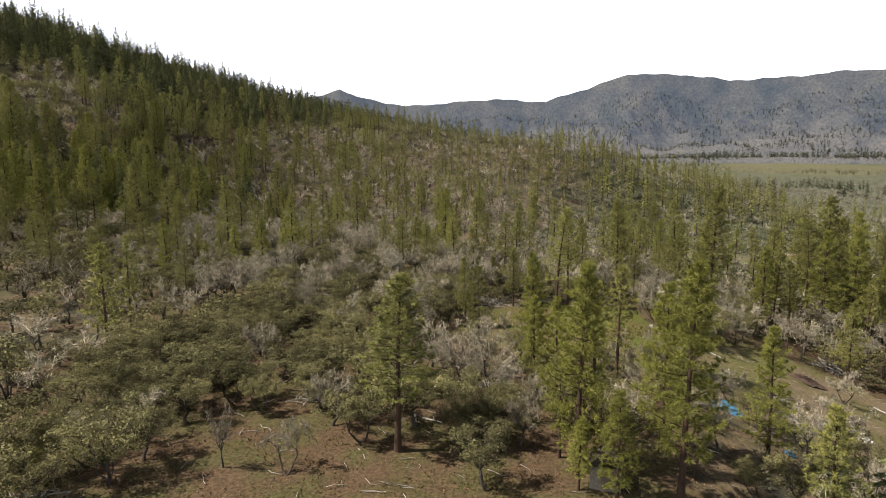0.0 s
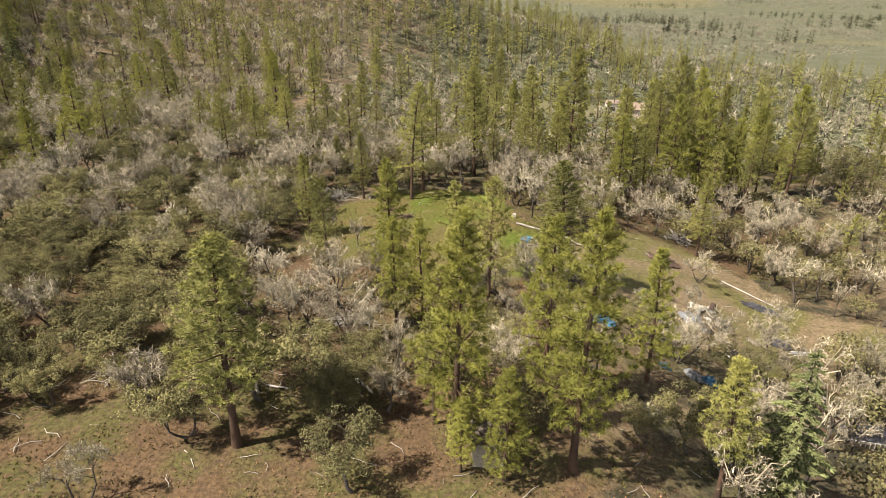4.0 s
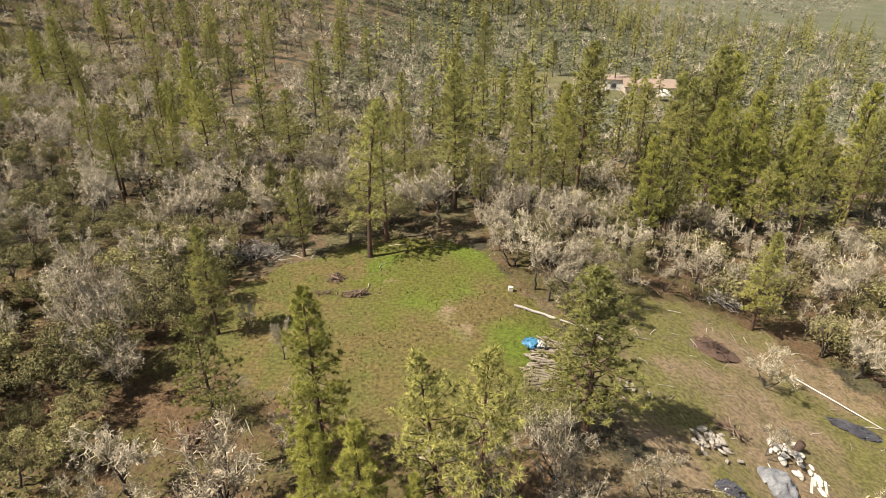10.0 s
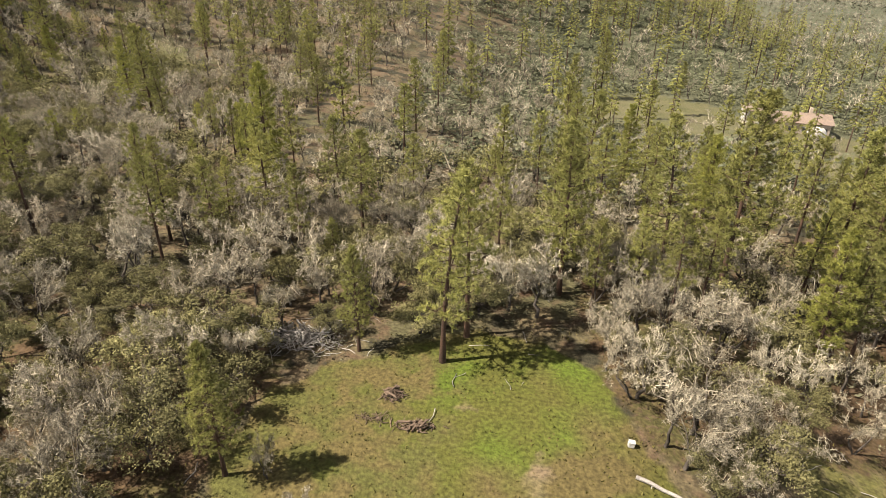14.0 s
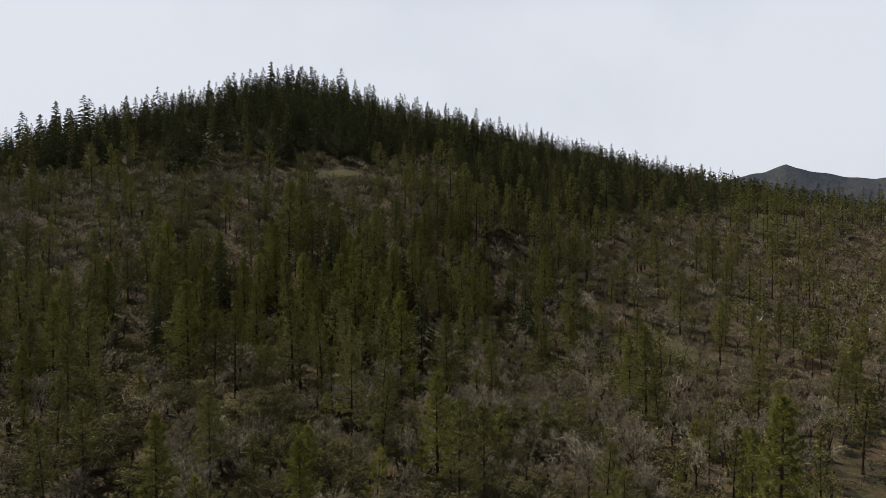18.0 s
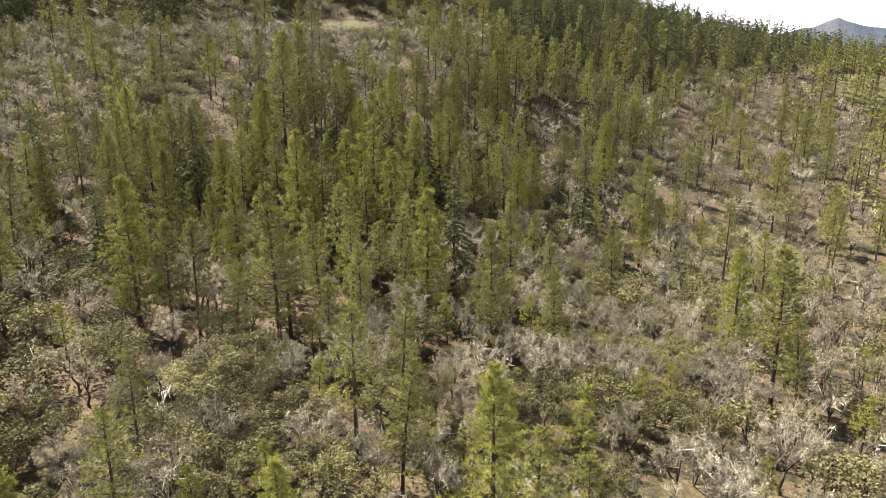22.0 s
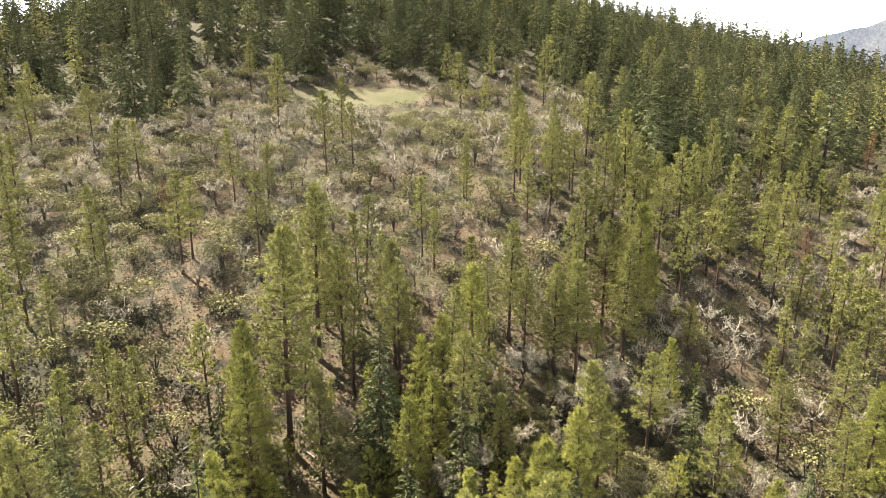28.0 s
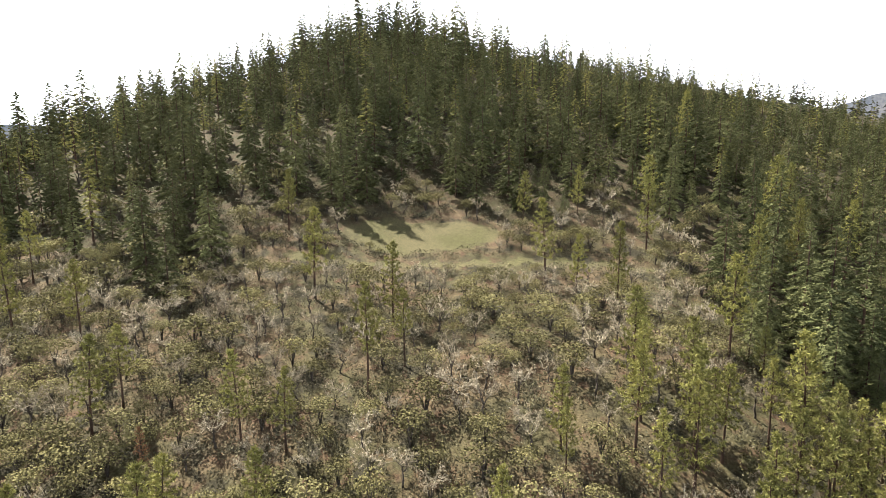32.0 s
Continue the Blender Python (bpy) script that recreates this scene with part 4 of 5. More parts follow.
def scatter_far():
    r = random.Random(11)
    lists = dict(pine=[], fir=[], oak=[], green=[], close_oak=[], close_green=[], close_pine=[], close_fir=[], top_fir=[], mountain=[], farfir=[], brush=[], close_brush=[], faroak=[])
    grid = {}

    def band(x, y):
        return "close_" if (-275 < x < -95 and 55 < y < 290) or math.hypot(x, y - 70) < 118 or math.hypot(x + 60, y - 110) < 110 else ""

    def ok(x, y, gap):
        cx, cy = int(x // 8), int(y // 8)
        for a in (-1, 0, 1):
            for b in (-1, 0, 1):
                for px, py in grid.get((cx + a, cy + b), ()):
                    if (px - x) ** 2 + (py - y) ** 2 < gap * gap:
                        return False
        grid.setdefault((cx, cy), []).append((x, y))
        return True

    for x, y in taken:
        grid.setdefault((int(x // 8), int(y // 8)), []).append((x, y))

    def inside(x, y):
        return (-48 < x < 52 and 24 < y < 128) or (-152 < x < -45 and 66 < y < 190)

    # the slopes and the valley in reach
    for k in range(62000):
        x, y = r.uniform(-490, 300), r.uniform(-70, 470)
        dist = min(math.hypot(x, y - 60), math.hypot(x + 60, y - 100), math.hypot(x + 122, y - 127))
        if dist > 380 or inside(x, y) or x < -446 or (26 < y < 40 and x > -70) or open_ground(x, y):
            continue
        w = float(hill_wood(x, y)) if not below_shelf(x, y) else 0.0
        low_only = w == 0.0 and below_shelf(x, y)
        valley = float(smooth(-70, -20, x) * smooth(125, 165, y))
        field = float(valley_field(x, y))
        u = r.random()
        size = dict(wide=r.uniform(0.85, 1.15))
        if w > 0.5:
            if ok(x, y, 5.0 if u < 0.75 else 4.0):
                rim = x > -200 and u < 0.22
                near_side = "close_" if -236 < x and y < 290 else ""
                fir_side = near_side or ("top_" if x < -335 or y > 330 else "")
                if rim or u < 0.1:
                    lists[near_side + "pine"].append((x, y, r.uniform(13, 20), size["wide"], r.uniform(0, 6.28)))
                elif u > 0.9:
                    lists[near_side + "green"].append((x, y, r.uniform(4.5, 6.8), 0.9, r.uniform(0, 6.28)))
                else:
                    lists[fir_side + "fir"].append((x, y, (11.0 + 8.0 * r.random() + 6.0 * (r.random() < 0.12) + 5.0 * (math.hypot(x + 420, y - 240) < 48) - 3.5 * (y > 285)) if u < 0.75 else r.uniform(6, 11), size["wide"], r.uniform(0, 6.28)))
            continue
        if field > 0.4 and u > 0.02:
            continue
        if valley > 0.5:
            if u < 0.06 and ok(x, y, 5):
                lists[band(x, y) + "pine"].append((x, y, r.uniform(9, 17), 1, r.uniform(0, 6.28)))
            elif u < 0.34 - 0.14 * float(smooth(150, 180, y)) and ok(x, y, 4):
                lists[band(x, y) + "oak"].append((x, y, r.uniform(4, 6.5), size["wide"], r.uniform(0, 6.28)))
            continue
        if not ok(x, y, 2.9 if x < -150 else 3.1):
            continue
        if y < 26 and x > -70:
            lists["oak" if u < 0.6 else "green"].append((x, y, r.uniform(3.2, 5.2), size["wide"], r.uniform(0, 6.28)))
            continue
        if low_only:
            if r.random() < 0.5:
                lists["close_oak" if r.random() < 0.6 else "close_green"].append((x, y, r.uniform(1.8, 3.0), 1.1, r.uniform(0, 6.28)))
            continue
        if u < (0.25 if x > -100 and y > 120 else 0.19 if x > -165 else 0.07) + 0.45 * stand(x, y):
            lists[band(x, y) + "pine"].append((x, y, r.uniform(8, 14) + (5 * r.random() if x < -90 else 0), r.uniform(0.8, 1.05), r.uniform(0, 6.28)))
        elif r.random() < (0.56 if x < -150 else 0.44):
            lists[band(x, y) + "green"].append((x, y, r.uniform(3.2, 5.4), size["wide"] * (1.2 if x < -150 else 1.0), r.uniform(0, 6.28)))
        else:
            lists[band(x, y) + "oak"].append((x, y, r.uniform(4, 6.5), size["wide"], r.uniform(0, 6.28)))
    # brush in the valley and between the trees
    for k in range(32000):
        x, y = (r.uniform(-330, 340), r.uniform(-60, 420)) if k % 3 else (r.uniform(-290, -110), r.uniform(60, 230))
        if open_ground(x, y) or float(valley_field(x, y)) > 0.35 or (float(hill_wood(x, y)) > 0.5 and x < -330) or (-34 < x < 14 and 22 < y < 52):
            continue
        valley = float(smooth(-70, -20, x) * smooth(125, 165, y))
        if r.random() < 0.7 + 0.3 * valley:
            close = -275 < x < 90 and y < 250
            lists["close_brush" if close else "brush"].append((x, y, r.uniform(0.7, 1.7) if close else r.uniform(0.7, 1.3), r.uniform(0.9, 1.5) if close else r.uniform(1.3, 2.3), r.uniform(0, 6.28)))
    for k in range(10500):
        x, y = r.uniform(-30, 260), r.uniform(138, 390)
        if float(valley_field(x, y)) < 0.3 and noise.noise((x / 17, y / 17, 5.1)) > -0.25:
            lists["brush"].append((x, y, r.uniform(0.8, 1.9), r.uniform(1.4, 2.8), r.uniform(0, 6.28)))
    # conifers along the low spur to the north
    for k in range(4200):
        x, y = r.uniform(-165, 100), r.uniform(300, 450)
        if float(smooth(-170, -120, x) * smooth(105, 55, x)) * math.exp(-((y - 385) / 55) ** 2) > 0.6 * r.random() and ok(x, y, 4.2):
            lists["pine"].append((x, y, r.uniform(10, 19), 1.1, r.uniform(0, 6.28)))
    # woods up the mountain slopes
    for k in range(15000):
        a, d = r.uniform(-44, 56), 1900 + 1900 * r.random() ** 1.2
        x, y = -math.sin(radians(a)) * d, math.cos(radians(a)) * d
        clump = noise.noise((x / 260, y / 260, 0.7)) + 0.6 * noise.noise((x / 90, y / 90, 4.3)) + 0.00022 * (d - 2300)
        if clump > 0.02:
            lists["mountain"].append((x, y, r.uniform(9, 19), 1.2, r.uniform(0, 6.28)))
        elif r.random() < 0.5:
            lists["faroak"].append((x, y, r.uniform(4, 7), r.uniform(1.2, 2.2), r.uniform(0, 6.28)))
    # far woods up the foot of the mountains
    for k in range(12000):
        a = r.uniform(-40, 54)
        d = 330 + 1500 * r.random() ** 0.9
        x, y = -60 - math.sin(radians(a)) * d, 100 + math.cos(radians(a)) * d
        if (-490 < x < 290 and y < 440) or (float(valley_field(x, y)) > 0.4 and r.random() < 0.97):
            continue
        ridge = float(smooth(0, 60, land(x, y)))
        clump = noise.noise((x / 120, y / 120, 0.3)) + 0.5 * noise.noise((x / 40, y / 40, 2.3))
        if ridge > 0.3 or clump > (0.3 if d < 1500 else 0.05):
            lists["farfir"].append((x, y, r.uniform(9, 16) if d < 1100 else r.uniform(5, 10), 0.9 if d < 1100 else 1.5, r.uniform(0, 6.28)))
        elif d < 2300:
            lists["faroak"].append((x, y, r.uniform(3.5, 6), r.uniform(1.0, 1.6), r.uniform(0, 6.28)))
    return lists


LISTS = scatter_far()
woods("pine_wood", MID_PINE, [PINE_BARK, NEEDLES], LISTS["pine"], "slender green pines scattered over the brushy slopes", "pine trees")
woods("pine_grove", CLOSE_PINE, [PINE_BARK, NEEDLES], LISTS["close_pine"] + overflow["pine"], "open-crowned pines standing among scrub on the hillside", "pine trees")
woods("fir_wood", MID_FIR, [PINE_BARK, FIR_NEEDLES], LISTS["fir"], "dense dark fir forest covering the hilltop and flank", "fir trees")
woods("hilltop_fir_wood", TOP_FIR, [PINE_BARK, FIR_NEEDLES], LISTS["top_fir"], "dark pointed firs along the hilltop and ridge", "fir trees")
woods("fir_grove", CLOSE_FIR, [PINE_BARK, FIR_NEEDLES], LISTS["close_fir"], "dense dark green firs crowding the hill's flank", "fir trees")
woods("oak_grove", CLOSE_OAK, [OAK_BARK, LICHEN_TWIGS], LISTS["close_oak"] + overflow["oak"], "leafless lichen-hung oaks crowding the lower slope", "oak trees")
woods("oak_wood", MID_OAK, [OAK_BARK, LICHEN_TWIGS], LISTS["oak"], "leafless lichen-gray oaks covering the lower slopes", "oak trees")
woods("evergreen_scrub", MID_GREEN, [OAK_BARK, GREEN_LEAVES], LISTS["green"], "olive-green evergreen scrub scattered among bare oaks", "shrubs")
woods("evergreen_thicket", CLOSE_GREEN, [OAK_BARK, GREEN_LEAVES], LISTS["close_green"] + overflow["green"], "rounded olive evergreen oaks on the grassy hillside", "shrubs")
woods("distant_wood", FAR_FIR, [PINE_BARK, DISTANT_LEAVES], LISTS["farfir"], "distant dark conifers along the valley and ridges", "trees")
MOUNTAIN_FIR = [fir(17, w, 7, 2, 5.5, sides=3, start=0.15) for w in (3.2, 3.8)]
woods("mountain_wood", MOUNTAIN_FIR, [PINE_BARK, DISTANT_LEAVES], LISTS["mountain"], "dark conifers dotting the far mountain slopes", "trees")
FAR_OAK = [((np.array([[0, 0, 0], [0.3, 0, 0], [0, 0.3, 3.0]]), np.array([[0, 1, 2]])), shrub(5, 4, 20, 1.5))]
woods("distant_oak_wood", FAR_OAK, [OAK_BARK, DISTANT_OAK], LISTS["faroak"], "distant gray leafless oak woods in the valley", "oak trees")
BRUSH = [((np.array([[0, 0, 0], [0.05, 0, 0], [0, 0.05, 1.0]]), np.array([[0, 1, 2]])), shrub(1.0, 1.1, 34, 0.42)) for k in range(3)]
CLOSE_BRUSH = [((np.array([[0, 0, 0], [0.05, 0, 0], [0, 0.05, 1.0]]), np.array([[0, 1, 2]])), shrub(1.0, 1.1, 42, 0.28)) for k in range(3)]
woods("low_brush", CLOSE_BRUSH, [OAK_BARK, BRUSH_LEAVES], LISTS["close_brush"], "low gray-brown brush between the oaks and pines", "brush")
woods("chaparral", BRUSH, [OAK_BARK, CHAPARRAL], LISTS["brush"], "low gray-green chaparral brush over the slopes and valley", "brush")


# ---- foreground trees with a place of their own ----
def oak_at(x, y, tall, wide=1.0, turn=0.0, k=0, label=OAK_LABEL):
    return plant(OAKS[k % 6], x, y, tall, label, "oak tree", "bare oaks", turn, wide * 0.78)


def green_at(x, y, tall, wide=1.0, turn=0.0, k=0):
    return plant(GREENS[k % 4], x, y, tall, GREEN_LABEL, "oak tree", "evergreen oaks", turn, wide)


plant(SMALL[0], -36.6, 33.6, 4.2, YOUNG_LABEL, "pine tree", "young pines", 0.3)
plant(PINES[2], -262.0, 275.0, 22.0, "single tall fir standing out above the ridge", "fir tree", "pines", 0.3, 0.85)
young_at(2.9, 44.4, 8.5, 1.0, 1.15)
young_at(0.2, 44.9, 6.0, 2.0, 1.1)
thin_at(-1.6, 49.5, 9.0, 2.0)
green_at(-33.5, 36.5, 6.2, 1.05, 0.4, 1)
oak_at(-26.7, 40.9, 5.6, 0.6, 1.0, 2, "small leafless oak with thin crown on mossy ground")
oak_at(-21.4, 41.2, 4.6, 0.95, 2.0, 4, "small leafless oak with thin crown on mossy ground")
green_at(-18.0, 47.9, 5.6, 0.9, 3.0, 2)
green_at(-6.3, 43.3, 5.2, 1.0, 5.0, 0)
green_at(-9.5, 50.5, 4.2, 0.9, 2.2, 1)
oak_at(-4.4, 55.5, 5.0, 0.9, 0.5, 0)
oak_at(-9.3, 58.0, 5.4, 1.0, 1.9, 3)
oak_at(-18.1, 64.4, 5.0, 1.0, 2.7, 1)
green_at(-21.5, 58.6, 5.0, 1.0, 4.1, 1)
green_at(-4.8, 62.5, 4.6, 0.9, 0.9, 2)
oak_at(-11.5, 80.4, 4.0, 0.75, 4.4, 2)
oak_at(-15.0, 84.0, 3.4, 0.8, 0.2, 0)
oak_at(-24.3, 86.5, 5.6, 0.8, 1.2, 2)
oak_at(-27.5, 82.0, 5.2, 0.9, 2.2, 0)
oak_at(-23.0, 93.5, 5.0, 0.9, 3.2, 3)
oak_at(-26.5, 77.5, 5.4, 1.0, 0.7, 4)
oak_at(8.0, 96.2, 5.6, 0.8, 3.3, 4)
oak_at(10.8, 90.2, 6.3, 1.1, 0.7, 3)
oak_at(13.6, 87.0, 5.0, 1.0, 5.2, 1)
oak_at(29.6, 84.2, 4.4, 1.1, 1.1, 1)
oak_at(41.0, 88.5, 5.5, 1.0, 2.4, 0)
oak_at(24.6, 74.4, 3.4, 0.9, 0.3, 4)
oak_at(31.5, 69.8, 6.4, 1.0, 5.6, 3)
oak_at(23.5, 65.0, 5.6, 1.0, 3.9, 0)
oak_at(19.5, 62.0, 4.6, 1.0, 2.9, 2)
oak_at(28.5, 62.5, 5.4, 1.0, 1.7, 1)
oak_at(40.0, 66.5, 7.0, 0.8, 0.8, 2)
oak_at(37.2, 60.8, 7.2, 0.95, 4.7, 3)
oak_at(14.2, 67.3, 4.0, 1.0, 2.0, 4)
oak_at(33.4, 99.6, 5.4, 0.9, 3.0, 2)
green_at(66.0, 118.0, 11.0, 0.8, 1.0, 0)
green_at(13.0, 49.5, 3.2, 1.0, 1.4, 2)


# ---- wood, junk and tarps round the clearing ----
GRAY_WOOD = material("weathered_wood", (0.211, 0.185, 0.153), 0.9, (0.116, 0.095, 0.0739), 1.5, 14, bump=0.01, random_object=0.25, spec=0.15)
DEAD_WOOD = material("bleached_dead_wood", (0.275, 0.259, 0.238), 0.9, (0.174, 0.158, 0.148), 1.2, 12, bump=0.01, island=0.3, spec=0.15)
BROWN_WOOD = material("split_firewood", (0.137, 0.1, 0.0739), 0.9, (0.0634, 0.0449, 0.0343), 2.0, 14, bump=0.01, island=0.35, spec=0.15)
CHARRED = material("charred_wood", (0.0594, 0.0396, 0.033), 0.95, (0.0297, 0.0231, 0.0198), 1.5, 10, island=0.3, spec=0.1)
BLUE_TARP = material("blue_tarp", (0.0165, 0.0792, 0.158), 0.5, (0.033, 0.125, 0.211), 1.2, 8, spec=0.4)
BLACK_SHEET = material("black_plastic", (0.022, 0.022, 0.027), 0.35, (0.05, 0.05, 0.06), 1.0, 9, spec=0.5)
GRAY_SHEET = material("gray_sheet", (0.132, 0.139, 0.152), 0.5, (0.0792, 0.0825, 0.0924), 0.8, 9, spec=0.4)
WHITE_SACK = material("white_sack", (0.359, 0.348, 0.327), 0.8, (0.253, 0.243, 0.222), 1.6, 10, spec=0.2, random_object=0.15)
STONE = material("pale_stone", (0.238, 0.222, 0.201), 0.9, (0.148, 0.132, 0.116), 1.5, 9, bump=0.02, random_object=0.2, spec=0.2)
WHITE_PAINT = material("white_paint", (0.38, 0.375, 0.359), 0.6, (0.306, 0.296, 0.275), 1.0, 8)
EARTH = material("burnt_earth", (0.085, 0.055, 0.042), 0.95, (0.05, 0.036, 0.03), 1.2, 8, bump=0.03, spec=0.1)


def mesh_part(name, shape, mat, parent, label="", at=None, flat=False):
    """Links arrays of corners and triangles as one mesh under a thing."""
    ob = new(name, mesh_from(name, shape[0], shape[1], [mat], flat=flat))
    ob.parent = parent
    if at is not None:
        ob.matrix_basis = at
    return tagged(ob, label)


def base_at(name, x, y, label, category, group="", turn=0.0, lift=0.0):
    root = new(name)
    up = Vector((0, 0, 1))
    if category not in ("house", "trailer", "deck", "shed", "outbuilding"):
        # loose things lie along the slope
        up = Vector((height(x - 1, y) - height(x + 1, y), height(x, y - 1) - height(x, y + 1), 2.0)).normalized()
    lie = Vector((0, 0, 1)).rotation_difference(up).to_matrix().to_4x4()
    root.matrix_basis = Matrix.Translation((x, y, height(x, y) + lift)) @ lie @ pose(0, 0, 0, 0, 0, math.degrees(turn))
    return tagged(root, label, category, group)


def crooked(length, r, bend=0.08, sides=6, steps=6):
    """A crooked limb along x."""
    s = np.linspace(-0.5, 0.5, steps)
    p = np.stack([s * length, np.cumsum(rng.normal(size=steps)) * bend * length * 0.3, np.cumsum(rng.normal(size=steps)) * bend * length * 0.12], 1)
    p -= p.mean(0)
    return tube(p, r * np.linspace(1.1, 0.6, steps), sides)


def tangle(count, spread_x, spread_y, tall, length, r):
    """Many sticks thrown on a heap."""
    out = []
    for k in range(count):
        v, f = crooked(length * rng.uniform(0.4, 1.2), r * rng.uniform(0.5, 1.4), 0.2, 3, 4)
        a = rng.uniform(-math.pi, math.pi)
        u = rng.normal(size=2) * 0.42
        m = Euler((rng.normal() * 0.2, rng.normal() * 0.35, a)).to_matrix()
        z = max(0.05, tall * (1 - min(1, u[0] ** 2 + u[1] ** 2)) * rng.random())
        out.append((v @ np.array(m).T + [u[0] * spread_x, u[1] * spread_y, z], f))
    return joined(out)


def box(x, y, z, edge=0.01):
    bm = bmesh.new()
    bmesh.ops.create_cube(bm, size=1)
    bmesh.ops.scale(bm, vec=(x, y, z), verts=bm.verts)
    bmesh.ops.bevel(bm, geom=bm.edges[:], offset=edge, segments=1, affect="EDGES")
    return bm


def sheet(w, d, tall, folds=3.0, n=16, seed=0):
    """A crumpled sheet lying over a heap, with thickness."""
    r = np.random.default_rng(seed)
    u, v = np.meshgrid(np.linspace(-0.5, 0.5, n), np.linspace(-0.5, 0.5, n))
    u, v = u * np.sqrt(1 - 1.6 * v * v), v * np.sqrt(1 - 1.6 * u * u)
    e = np.clip(1 - (2 * np.hypot(u, v)) ** 2.2, 0, 1)
    z = tall * e * (0.7 + 0.3 * np.sin(folds * 5 * u + 1) * np.cos(folds * 4 * v)) + r.normal(size=u.shape) * 0.05 + 0.06
    x = u * w * (1 + 0.1 * np.sin(9 * v + seed)) + r.normal(size=u.shape) * 0.04
    y = v * d * (1 + 0.1 * np.sin(8 * u + seed)) + r.normal(size=u.shape) * 0.04
    top = np.stack([x, y, z], -1).reshape(-1, 3)
    i, j = np.meshgrid(np.arange(n - 1), np.arange(n - 1))
    q = (j * n + i).ravel()
    f = np.concatenate([np.stack([q, q + 1, q + n + 1], 1), np.stack([q, q + n + 1, q + n], 1)])
    low = top - [0, 0, 0.03]
    return np.concatenate([top, low]), np.concatenate([f, f[:, ::-1] + n * n])


def lump(x, y, z, rough=0.15, seed=0):
    """A rounded irregular stone or filled sack."""
    bm = bmesh.new()
    bmesh.ops.create_icosphere(bm, subdivisions=2, radius=1)
    if rough > 0.5:
        bmesh.ops.delete(bm, geom=[v for k, v in enumerate(bm.verts) if k % 3 == 0], context="VERTS")
        hull = bmesh.ops.convex_hull(bm, input=bm.verts)
        bmesh.ops.delete(bm, geom=list({g for g in hull["geom_interior"] + hull["geom_unused"] if isinstance(g, bmesh.types.BMVert)}), context="VERTS")
    for v in bm.verts:
        k = 1 + rough * noise.noise(v.co * 1.4 + Vector((seed * 3.7, 0, 0)))
        v.co = Vector((v.co.x * x * k, v.co.y * y * k, v.co.z * z * k))
    return bm


def log_pile():
    root = base_at("log_pile", 9.0, 79.6, "long gray weathered logs stacked on the clearing's edge", "log pile", turn=0.05)
    shapes = [crooked(L, 0.075, 0.03, 7) for L in (2.2, 1.9, 2.6, 2.0, 3.2)]
    meshes = [mesh_from("log", v, f, [GRAY_WOOD], flat=False) for v, f in shapes]
    for k in range(130):
        ob = new("log", meshes[k % 5])
        ob.parent = root
        row, level = k % 33, k // 33
        y = -2.6 + row * 0.18 + level * 0.05
        x = (-0.4 if row < 14 else 0.2) + rng.normal() * 0.2 + (1.5 * (k % 2) if row > 18 else 0)
        ob.matrix_basis = pose(x, y, 0.08 + level * 0.13 + rng.uniform(0, 0.05), rng.uniform(0, 360), rng.normal() * 4, rng.normal() * (13 if row < 18 else 32))
    return root


log_pile()
tarp = base_at("crumpled_tarp", 8.2, 82.0, "crumpled bright blue tarp lying on the log pile", "tarp", lift=0.62)
mesh_part("cloth", sheet(1.6, 1.3, 0.4, 4, seed=3), BLUE_TARP, tarp)
mesh_part("wrapping", sheet(0.8, 0.9, 0.3, 4, seed=4), WHITE_SACK, tarp, "white plastic wrapping", pose(0.65, -0.1, 0.05))


def brush_pile(x, y, w, d, tall, count, length, r, mat, label, logs=4, turn=0.0):
    root = base_at("brush_pile", x, y, label, "brush pile", "brush piles", turn)
    tagged(mesh_part("branch_tangle", tangle(count, w, d, tall, length, r), mat, root), kind="stuff")
    for k in range(logs):
        mesh_part("limb", crooked(length * 1.4, r * 2.2, 0.12), mat, root, at=pose(rng.normal() * w * 0.3, rng.normal() * d * 0.3, tall * rng.uniform(0.3, 0.8), 0, rng.normal() * 12, rng.uniform(0, 360)))
    return root


brush_pile(-18.8, 97.9, 4.9, 1.8, 1.1, 330, 1.7, 0.04, DEAD_WOOD, "long heap of bleached cut branches at the clearing's edge", 9)
brush_pile(-24.5, 98.3, 2.6, 1.5, 0.9, 110, 1.5, 0.035, DEAD_WOOD, "heap of gray cut branches under bare oaks", 5, 0.4)
brush_pile(-9.2, 92.8, 0.95, 0.7, 0.6, 120, 0.7, 0.05, BROWN_WOOD, "small round heap of sticks on green grass", 3)
brush_pile(-7.0, 90.0, 1.5, 0.5, 0.45, 110, 0.7, 0.05, BROWN_WOOD, "low spread heap of sticks on green grass", 3, 0.1)
brush_pile(-10.2, 90.3, 1.3, 0.6, 0.2, 50, 0.6, 0.03, BROWN_WOOD, "thin scatter of sticks on green grass", 0)
brush_pile(32.0, 98.6, 1.8, 1.3, 1.2, 90, 2.0, 0.05, DEAD_WOOD, "bleached dead root fan beside bare oaks", 6)
brush_pile(-13.2, 66.5, 2.3, 3.2, 0.9, 220, 1.6, 0.045, BROWN_WOOD, "tangled heap of brown fallen branches in leaf litter", 10)
brush_pile(-17.5, 61.0, 2.8, 2.2, 0.8, 150, 1.6, 0.045, BROWN_WOOD, "tangled heap of brown fallen branches in leaf litter", 8)
brush_pile(-9.5, 63.0, 2.2, 1.6, 0.7, 120, 1.6, 0.04, DEAD_WOOD, "pale fallen limbs tangled in leaf litter", 8)
